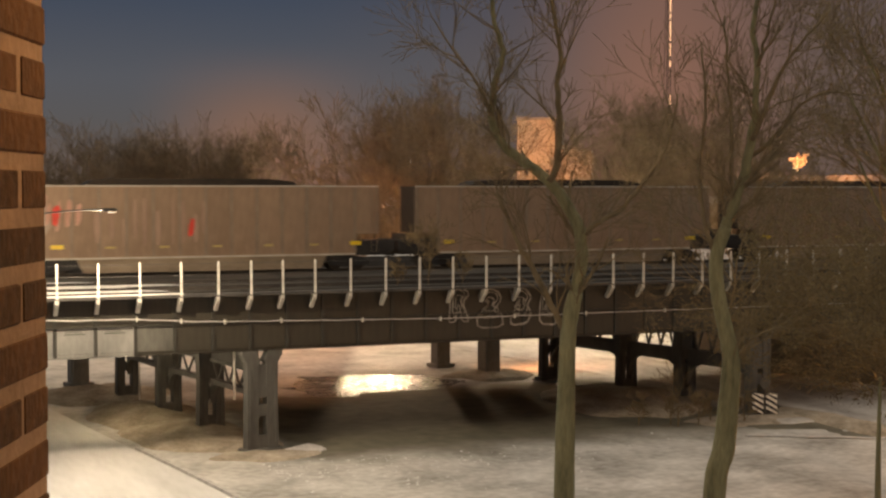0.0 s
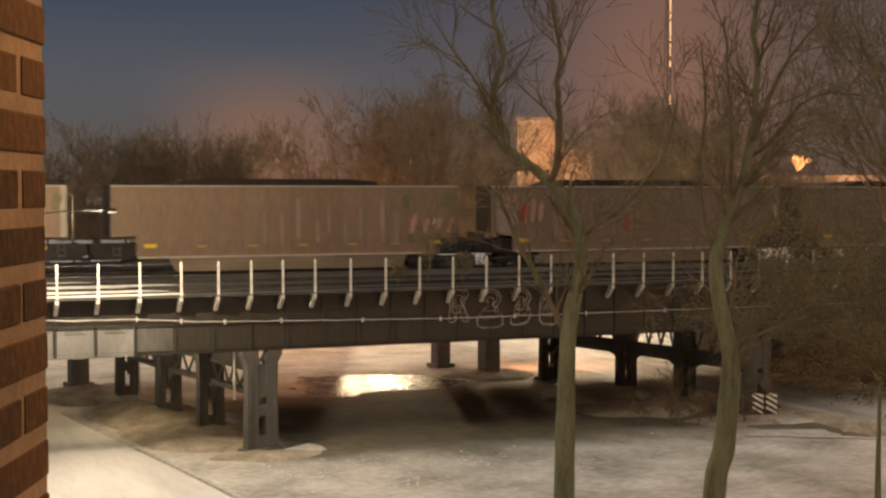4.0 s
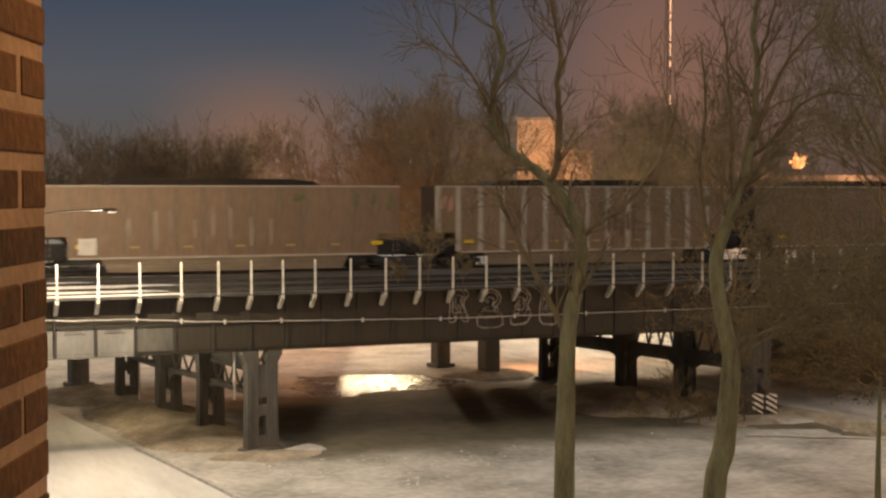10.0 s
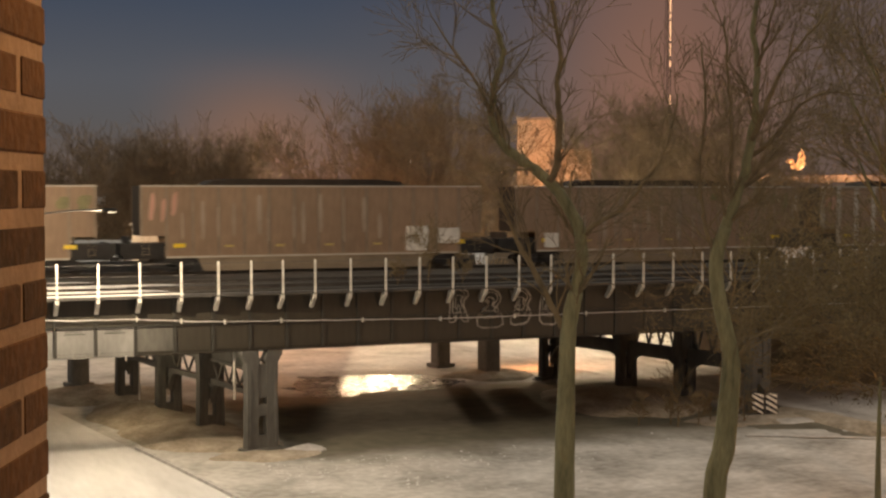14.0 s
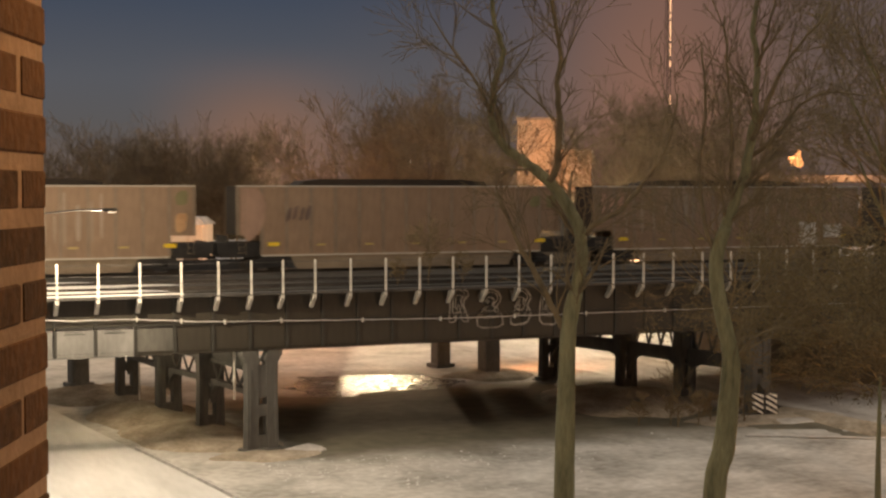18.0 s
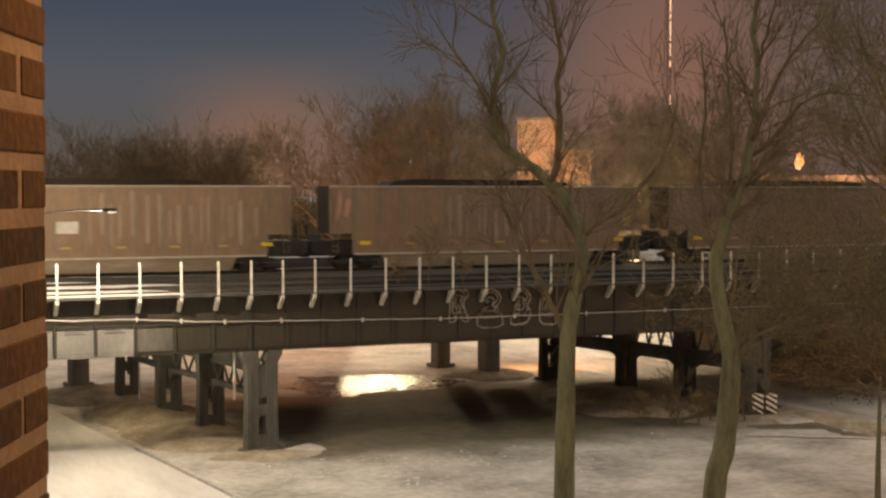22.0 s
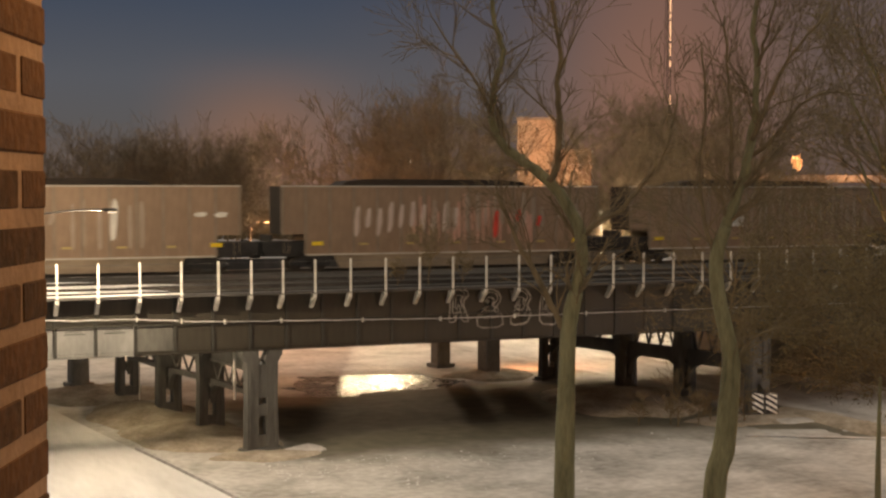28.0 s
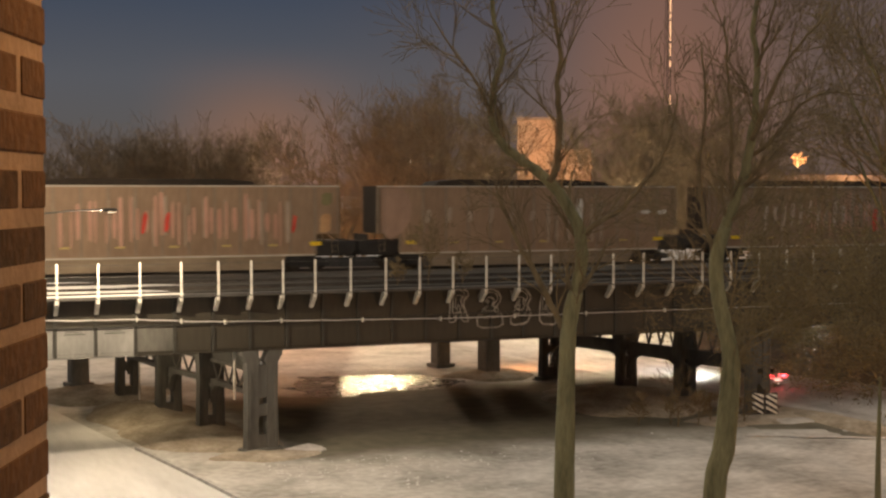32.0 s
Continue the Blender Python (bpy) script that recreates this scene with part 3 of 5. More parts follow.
# faded stencilled lettering: plain bars
for i in (1, 2):
    part("faded_lettering", Shape().box(START + i * PANEL + 0.45, START + i * PANEL + 1.55, -0.020, -0.015, 6.85, 6.90)
         .box(START + i * PANEL + 0.5, START + i * PANEL + 1.4, -0.020, -0.015, 6.98, 7.01), RIB, via)


LETTERS = (((0.1, 1), (0.6, 1), (0.95, 0.82), (0.65, 0.56), (0.95, 0.02), (0.62, 0.0), (0.55, 0.28), (0.38, 0.28), (0.36, 0.02), (0.05, 0.0), (0.12, 0.5)),
           ((0.0, 0.72), (0.2, 1), (0.8, 0.97), (1, 0.74), (0.62, 0.44), (0.98, 0.38), (1, 0.02), (0.03, 0.0), (0.0, 0.3), (0.5, 0.63), (0.27, 0.7)),
           ((0.1, 1), (0.7, 1), (1, 0.76), (0.8, 0.55), (1, 0.3), (0.78, 0.02), (0.08, 0.0), (0.1, 0.26), (0.5, 0.3), (0.45, 0.44), (0.2, 0.5), (0.45, 0.6), (0.5, 0.74), (0.12, 0.76)),
           ((0.2, 1), (0.52, 0.92), (0.42, 0.42), (0.92, 0.3), (1, 0.02), (0.08, 0.05), (0.1, 0.6)))


def graffiti_letter(x, z, w, h, seed, y=-0.17):
    """The strokes of one spray-painted letter: an outer outline and two smaller ones inside it."""
    rnd = random.Random(seed)
    line = LETTERS[seed % len(LETTERS)]
    strokes = []
    for scale, thick in ((1.08, 0.10), (0.72, 0.07), (0.4, 0.06)):
        ring = [(x + w * scale * (u - 0.5 + rnd.gauss(0, 0.02)), z + h * (scale * (v - 0.5) + (0.10 if scale < 1 else 0.0) + rnd.gauss(0, 0.012))) for u, v in line]
        ring = [((1 - f) * ax + f * bx, (1 - f) * az + f * bz) for (ax, az), (bx, bz) in zip(ring, ring[1:] + ring[:1]) for f in (0.2, 0.8)]
        s = Shape()
        n = len(ring)
        wide = [thick * rnd.uniform(0.3, 0.75) for _ in ring]
        for k in range(n - rnd.choice((1, 2, 3))):
            (ax, az), (bx, bz) = ring[k], ring[(k + 1) % n]
            (px, pz), (qx, qz) = ring[k - 1], ring[(k + 2) % n]
            la, lb = math.hypot(bx - px, bz - pz) or 1.0, math.hypot(qx - ax, qz - az) or 1.0
            na, nb = (-(bz - pz) / la, (bx - px) / la), (-(qz - az) / lb, (qx - ax) / lb)
            ra, rb = wide[k], wide[(k + 1) % n]
            s.add([(ax + na[0] * ra, y, az + na[1] * ra), (ax - na[0] * ra, y, az - na[1] * ra), (bx - nb[0] * rb, y, bz - nb[1] * rb), (bx + nb[0] * rb, y, bz + nb[1] * rb)]
                  + [(ax + na[0] * ra, y + 0.006, az + na[1] * ra), (ax - na[0] * ra, y + 0.006, az - na[1] * ra), (bx - nb[0] * rb, y + 0.006, bz - nb[1] * rb), (bx + nb[0] * rb, y + 0.006, bz + nb[1] * rb)],
                  [(0, 1, 2, 3), (7, 6, 5, 4), (0, 4, 5, 1), (2, 6, 7, 3), (0, 3, 7, 4), (1, 5, 6, 2)])
        strokes.append(s)
    return strokes


for k, (gx, gz, gw, gh) in enumerate(((31.98, 7.78, 1.35, 1.9), (33.98, 7.5, 1.55, 2.15), (35.98, 7.55, 1.4, 2.05), (37.8, 7.4, 1.1, 2.0))):
    for stroke in graffiti_letter(gx, gz, gw, gh, 40 + k, -0.118):
        part("graffiti_stroke", stroke, TAG, via, "silvery outline of a graffiti letter")


def column(parent_name, x, y, top=GIRD_Z, wide=1.95, label="", material=COLUMN, rz=12.0):
    """A steel trestle column: two flanged legs, tie plates between them, a splayed foot and head."""
    t = thing(parent_name, (x, y, -0.12), label or "riveted steel trestle column with tie plates", "column", "columns below the viaduct", rz=rz)
    w, top = wide / 2, top + 0.12
    for sx in (-1, 1):
        ring = [(w, 0.3), (0.27, 0.3), (0.26, 4.9), (0.12, 5.2), (0.37, top), (w + 0.22, top), (w + 0.26, top - 0.2), (w - 0.02, top - 0.65), (w - 0.06, 3.2), (w - 0.03, 1.4)]
        part("leg", Shape().plate([(sx * px, min(pz, top)) for px, pz in ring], -0.28, 0.28), material, t)
        part("leg_flange", Shape().box(sx * (w - 0.2) - 0.05, sx * (w - 0.2) + 0.05, -0.36, -0.285, 0.6, top - 1.0), material, t)
    for z0, z1 in ((0.32, 1.05), (2.1, 2.75), (3.12, 4.95)):
        part("tie_plate", Shape().box(-0.34, 0.34, -0.2, 0.2, z0, z1), material, t)
    part("foot_plate", Shape().box(-w - 0.2, w + 0.2, -0.5, 0.5, 0.12, 0.3, 0.05), material, t)
    part("footing", Shape().box(-w - 0.35, w + 0.35, -0.7, 0.7, -0.3, 0.12, 0.08), CONCRETE, t, "concrete footing")
    return t


def cross_frame(x, y0, y1, skew, z_top, deep, knee, chord, lattice):
    """A cross-girder between two columns: a solid web above, a lattice below it, and rounded knees."""
    length = y1 - y0
    t = thing("cross_girder", (x, y0, 0), "riveted lattice cross-girder with rounded knee brackets", "girder", "girders below the viaduct", rz=90 + skew)
    a, b = 0.5, length - 0.5
    part("top_chord", Shape().box(a, b, -0.2, 0.2, z_top - 0.16, z_top), COLUMN, t)
    part("bottom_chord", Shape().box(a, b, -0.2, 0.2, z_top - deep, z_top - deep + chord), COLUMN, t)
    if z_top < GIRD_Z:
        part("upper_web", Shape().box(a, b, -0.1, 0.1, z_top + 0.002, GIRD_Z + 0.15), STEEL, t)
    n = max(2, 2 * int(length / lattice / 2))
    lo, hi = z_top - deep + chord - 0.05, z_top - 0.1
    for k in range(n):
        xa, xb = a + (b - a) * k / n, a + (b - a) * (k + 1) / n
        za, zb = (lo, hi) if k % 2 else (hi, lo)
        part("lattice_bar", Shape().beam((xa, 0, za), (xb, 0, zb), 0.10, 0.13), COLUMN, t)
    for sx, x0 in ((1, a - 0.1), (-1, b + 0.1)):
        ring = [(x0, z_top - deep), (x0, z_top - deep - knee)]
        ring += [(x0 + sx * knee * (1 - math.cos(q)), z_top - deep - knee + knee * math.sin(q)) for q in [math.pi / 2 * k / 8 for k in range(1, 9)]]
        part("knee_bracket", Shape().plate(ring, -0.15, 0.15), COLUMN, t)
    return t


ROW1 = [(20.0, -0.1), (18.9, 7.45), (17.6, 13.6), (16.5, 22.3)]
ROW2 = [(53.0, -0.1), (51.6, 6.3), (50.4, 12.2), (48.4, 20.5)]
ROW3 = [(84.0, -0.1), (82.6, 6.5), (81.0, 13.0), (79.5, 21.0)]
for row in (ROW1, ROW2, ROW3):
    for k, (x, y) in enumerate(row):
        column("trestle_column", x, y, GIRD_Z if k == 0 else GIRD_Z + 0.15, 1.95 if k == 0 else 1.7)
    for (xa, ya), (xb, yb) in zip(row, row[1:]):
        frame_set = (4.45, 1.5, 1.2, 0.3, 0.8) if row is ROW1 else (GIRD_Z + 0.15, 3.0, 1.45, 0.95, 0.75)
        cross_frame(xa, ya, math.hypot(xb - xa, yb - ya) + ya, math.degrees(math.atan2(xa - xb, yb - ya)), *frame_set)


def pier(x, y, w, d, top, label, flare=0.0, material=CONCRETE):
    t = thing("bridge_pier", (x, y, -0.1), label, "pier", "concrete piers behind the viaduct", rz=12)
    part("shaft", Shape().box(-w / 2, w / 2, -d / 2, d / 2, 0.35, top - 0.5, 0.12), material, t)
    part("cap", Shape().box(-w / 2 - flare, w / 2 + flare, -d / 2 - flare, d / 2 + flare, top - 0.5, top + 0.1, 0.08), material, t)
    part("base", Shape().box(-w / 2 - 0.25, w / 2 + 0.25, -d / 2 - 0.25, d / 2 + 0.25, 0.0, 0.35, 0.1), material, t)


pier(14.3, 30.6, 1.35, 1.2, 7.0, "grey concrete pier on a low bank")
pier(43.6, 30.8, 1.3, 1.2, 7.0, "broad concrete pier standing in snow", 0.15)
pier(44.8, 23.8, 1.4, 1.3, 7.0, "weathered concrete pier with dirt at its foot", 0.0)
pier(74.0, 30.0, 1.4, 1.3, 7.0, "weathered concrete pier below the rear deck", 0.0)
part("rear_girder", Shape().box(X0, X1, 31.4, 31.5, 6.2, 7.4).box(X0, X1, 31.2, 31.7, 6.15, 6.2), STEEL, via)
part("rear_parapet", Shape().box(X0, 47.0, 31.5, 31.6, 7.4, 9.15), STEEL, via)
part("rear_deck", Shape().box(X0, X1, 23.0, 31.6, 7.2, 7.5), CONCRETE, via)

# housings for the two added fill lamps, hidden by the girder
under = thing("underpass_lamp", (13.0, 9.0, 5.4), "unseen lamp added below the deck to brighten road and dirt", "lamp")
part("housing", Shape().box(-0.3, 0.3, -0.14, 0.14, 0.02, 0.2, 0.04).box(-0.03, 0.03, -0.03, 0.03, 0.2, DECK_Z - 6.0), STEEL, under)
part("lens", Shape().box(-0.26, 0.26, -0.1, 0.1, 0.0, 0.016, 0.03), LAMP_GLOW, under)
deck_lamp = thing("underpass_lamp", (51.0, 25.0, 4.45), "unseen orange lamp added below the rear deck to brighten the snow", "lamp")
part("housing", Shape().box(-0.3, 0.3, -0.14, 0.14, 0.02, 0.2, 0.04).box(-0.03, 0.03, -0.03, 0.03, 0.2, 2.74), STEEL, deck_lamp)
part("lens", Shape().box(-0.26, 0.26, -0.1, 0.1, 0.0, 0.016, 0.03), ORANGE_GLOW, deck_lamp)
# the abutment beyond the side street
abut = thing("abutment", (67.9, 1.0, 0), "stained concrete abutment wall beside the side street", "wall", kind="structure", rz=9.6)
for k in range(6):
    part("wall_block", Shape().box(0.0, 1.4, k * 4.0 + 0.01, k * 4.0 + 3.99, -0.2, 5.55, 0.04), SOOTY, abut)
part("wall_coping", Shape().box(-0.15, 1.5, 0.0, 24.0, 5.555, 5.9, 0.03), SOOTY, abut)
# pale upright pipe and small things at the first column
part("drain_pipe", Shape().tube([(18.59, 0.25, 5.62), (18.59, 0.2, 4.6), (18.59, 0.2, 2.9)], [0.065] * 3, 8), PALE, via, "pale drain pipe hanging from the girder", smooth=True)
solid("marker_post", Shape().tube([(0, 0, 0), (0, 0, 4.8)], [0.05, 0.05], 8), PALE, "pale upright drain pipe beside a column", "pipe", (16.9, 20.0, 0))

# hazard sign
sign = thing("hazard_sign", (53.0, -0.95, -0.62), "black and white striped clearance sign on a post", "sign", rz=-YAW)
part("sign_post", Shape().tube([(0, 0.06, 0.2), (0, 0.06, 2.9)], [0.05, 0.05], 8), RUST, sign)
for sx in (-1, 1):
    cx = sx * 0.44
    plate = part("sign_panel", Shape().box(cx - 0.37, cx + 0.37, -0.01, 0.03, 0.75, 2.15), BLACK, sign, "striped marker panel")
    for k in range(4):
        z = 0.78 + k * 0.38
        ring = [(cx - 0.36, z + 0.32), (cx + 0.36, z - 0.10), (cx + 0.36, z + 0.09), (cx - 0.36, z + 0.51)]
        ring = [(x, min(2.14, max(0.76, q))) for x, q in ring]
        part("stripe", Shape().plate(ring, -0.018, -0.013), SIGNWHITE, plate)
part("sign_disc", Shape().plate([(0.3 * math.cos(a * 0.524), 2.75 + 0.38 * math.sin(a * 0.524)) for a in range(12)], -0.01, 0.02), ARM, sign, "dull grey round marker over the panels")

# ---- the train ----
SPEED, PITCH, FIRST = 8.227, 27.053, 8.525
GAIN = 0.00428  # the train slowly gathers speed
BODY, WIDE, TRAIN_Y = 24.3, 3.05, 16.0
BAYS = 14
BAY = BODY / BAYS
WHEEL = 0.46


def truck_mesh():
    s = Shape()
    for y in (0.28, WIDE - 0.28):
        s.plate([(-1.45, 0.62), (-1.05, 0.75), (-0.5, 0.95), (0.5, 0.95), (1.05, 0.75), (1.45, 0.62), (1.45, 0.36), (1.05, 0.34), (0.55, 0.28), (-0.55, 0.28), (-1.05, 0.34), (-1.45, 0.36)], y - 0.08, y + 0.08)
    s.box(-0.3, 0.3, 0.2, WIDE - 0.2, 0.45, 0.9)
    return s.mesh("truck", CAR_DARK)


def wheelset_mesh():
    s = Shape()
    s.bar((0, 0.5, 0), (0, WIDE - 0.5, 0), 0.08, 8)
    for y in (0.72, WIDE - 0.86):
        s.bar((0, y, 0), (0, y + 0.14, 0), WHEEL, 20)
        s.bar((0, y - 0.06, 0), (0, y + 0.2, 0), 0.16, 8)
    return s.mesh("wheelset", RUST)


TRUCK, WHEELSET = truck_mesh(), wheelset_mesh()


def rack_car(post_material, label, half=0.10):
    """An enclosed car-carrier wagon; its left end is at x = 0, its near side at y = 0, the rail at z = 0."""
    t = thing("railway_car", (0, TRAIN_Y, RAIL_Z), label, "railway car", "cars of the goods train")
    top, low, step = 5.71, 1.15, 2.5
    tall = Shape().box(0.02, BAY - 0.02, 0.05, 0.09, low, top).mesh("side_panel", CAR_SIDE)
    short = Shape().box(0.02, BAY - 0.02, 0.05, 0.09, step, top).mesh("side_panel", CAR_SIDE)
    post_tall = Shape().box(-half, half, 0.0, 0.10, low, top).mesh("side_post", post_material)
    post_short = Shape().box(-half, half, 0.0, 0.10, step, top).mesh("side_post", post_material)
    for k in range(BAYS):
        piece("side_panel", short if k in (0, BAYS - 1) else tall, t, (k * BAY, 0, 0))
    for k in range(BAYS + 1):
        piece("side_post", post_short if k in (0, BAYS) else post_tall, t, (min(max(k * BAY, half), BODY - half), 0, 0))
    part("far_side", Shape().box(0, BODY, WIDE - 0.06, WIDE, step, top).box(BAY, BODY - BAY, WIDE - 0.06, WIDE, low, step), CAR_SIDE, t)
    for x in (0.0, BODY - 0.08):
        part("end_door", Shape().box(x, x + 0.08, 0.12, WIDE - 0.08, step, top), CAR_ROOF, t, "dark end door")
    part("top_chord", Shape().box(0, BODY, -0.03, 0.12, top, top + 0.11), CAR_EDGE, t, "pale roof edge")
    part("sill", Shape().box(BAY, BODY - BAY, -0.03, 0.10, low - 0.12, low), CAR_EDGE, t)
    part("roof", Shape().box(0, BODY, 0.12, WIDE, top, top + 0.06), CAR_ROOF, t)
    ridge = Shape().plate([(4.2, top + 0.02), (18.6, top + 0.02), (18.2, top + 0.38), (16.5, top + 0.54), (6.2, top + 0.56), (4.8, top + 0.42)], 0.25, WIDE - 0.25)
    part("roof_ridge", ridge, CAR_ROOF, t, "sooty raised middle of the roof")
    part("underframe", Shape().box(-1.05, BODY + 1.05, 0.35, WIDE - 0.35, 0.98, 1.25).box(BAY, BODY - BAY, 0.15, WIDE - 0.15, 0.75, 1.02)
         .box(-1.25, 2.3, 0.25, WIDE - 0.25, 1.25, 2.0).box(BODY - 2.3, BODY + 1.25, 0.25, WIDE - 0.25, 1.25, 2.0)
         .box(-0.75, -0.6, 0.2, WIDE - 0.2, 1.25, 2.45).box(BODY + 0.6, BODY + 0.75, 0.2, WIDE - 0.2, 1.25, 2.1), CAR_DARK, t, "black underframe with end platforms")
    part("skirt", Shape().plate([(3.75, 1.03), (4.2, 0.14), (BODY - 4.2, 0.14), (BODY - 3.75, 1.03)], 0.06, 0.14), SKIRT, t, "deep side sill between the trucks")
    for x in (-1.4, BODY + 1.05):
        part("coupler", Shape().box(x, x + 0.35, 1.4, 1.65, 0.85, 1.1), CAR_DARK, t)
    for k, x in enumerate((2.15, 5.6, 9.1, 12.6, 16.1, 19.3, 22.2)):
        big = k in (0, 6)
        # the middle reflectors are painted dimmer, as if less lamplight came back
        part("reflector", Shape().box(x, x + (0.8 if big else 0.6), -0.012, -0.004, 1.72, 1.72 + (0.27 if big else 0.13)), YELLOW if big else DIM_YELLOW, t)
    for x in (0.35, BODY - 0.35):
        s = Shape()
        for z in [1.3 + 0.4 * k for k in range(11)]:
            s.bar((x - 0.2, -0.08, z), (x + 0.2, -0.08, z), 0.015, 4)
        for dx in (-0.2, 0.2):
            s.bar((x + dx, -0.08, 1.2), (x + dx, -0.08, 5.5), 0.018, 4)
        part("ladder", s, CAR_RIB, t)
    for x in (2.1, BODY - 2.1):
        tr = piece("truck", TRUCK, t, (x, 0, 0))
        for dx in (-0.86, 0.86):
            piece("wheelset", WHEELSET, tr, (dx, 0, WHEEL))
    return t


def spray(shape_seed, x0, x1, z0, z1, material, parent, label, n=5, lean=0.1, y=-0.045):
    """A row of upright sprayed strokes and blots on a wagon's side, with rounded, uneven outlines."""
    rnd = random.Random(shape_seed)
    for k in range(n):
        s = Shape()
        cx = x0 + (x1 - x0) * (k + 0.5) / n
        w = min((x1 - x0) / n * rnd.uniform(0.4, 0.9), 0.9 if n < 3 else 0.42)
        a, b = z0 + (z1 - z0) * rnd.uniform(0, 0.25), z1 - (z1 - z0) * rnd.uniform(0, 0.25)
        ring = []
        for q in range(14):
            ang = 2 * math.pi * q / 14
            ring.append((cx + 0.5 * w * math.copysign(abs(math.cos(ang)) ** 0.7, math.cos(ang)) * rnd.uniform(0.7, 1.1) + lean * math.sin(ang),
                         (a + b) / 2 + 0.5 * (b - a) * math.copysign(abs(math.sin(ang)) ** 0.7, math.sin(ang)) * rnd.uniform(0.85, 1.0)))
        s.plate(ring, y - 0.0015 * k, y + 0.006)
        part("graffiti", s, material, parent, label)


def primer(x0, x1, z0, z1, parent, label, y=-0.045):
    """A squarish patch of pale primer with uneven edges."""
    ring = [(x0, z0 + 0.04), (x0 + 0.5 * (x1 - x0), z0), (x1 - 0.03, z0 + 0.02), (x1, z0 + 0.5 * (z1 - z0)), (x1 - 0.05, z1), (x0 + 0.4 * (x1 - x0), z1 - 0.03), (x0 + 0.03, z1)]
    part("primer_patch", Shape().plate(ring, y, y + 0.006), CHALK, parent, label)


plain = rack_car(CAR_RIB, "long grey-brown enclosed car-carrier wagon")
ribbed = rack_car(CAR_PALE, "long car-carrier wagon with pale side posts", 0.19)
TRAIN = {}
for k in range(-3, 13):
    base = ribbed if k == 2 else plain
    at = pose(FIRST - PITCH * k, TRAIN_Y, RAIL_Z)
    if (k == -3) or (k == 2):
        TRAIN[k] = base
        base.matrix_basis = at
    else:
        TRAIN[k] = copy_thing(base, at)


def streaks(seed, x0, x1, z0, z1, material, parent, label, n, y=-0.04):
    """Narrow runs of thin paint down a wagon's side, some short, some the full height."""
    rnd = random.Random(seed)
    for k in range(n):
        x = x0 + (x1 - x0) * (k + rnd.uniform(0.2, 0.8)) / n
        w = rnd.uniform(0.07, 0.19)
        a, b = z0 + (z1 - z0) * rnd.uniform(0, 0.4) ** 1.4, z1 - (z1 - z0) * rnd.uniform(0, 0.45)
        ring = [(x - w * 0.5, a), (x + w * 0.3, a - 0.08), (x + w * 0.8, a + 0.2), (x + w, (a + b) / 2), (x + w * 0.7, b - 0.1), (x, b), (x - w * 0.8, b - 0.15), (x - w, (a + b) / 2)]
        part("paint_streak", Shape().plate(ring, y - 0.0012 * k, y + 0.006), material, parent, label)


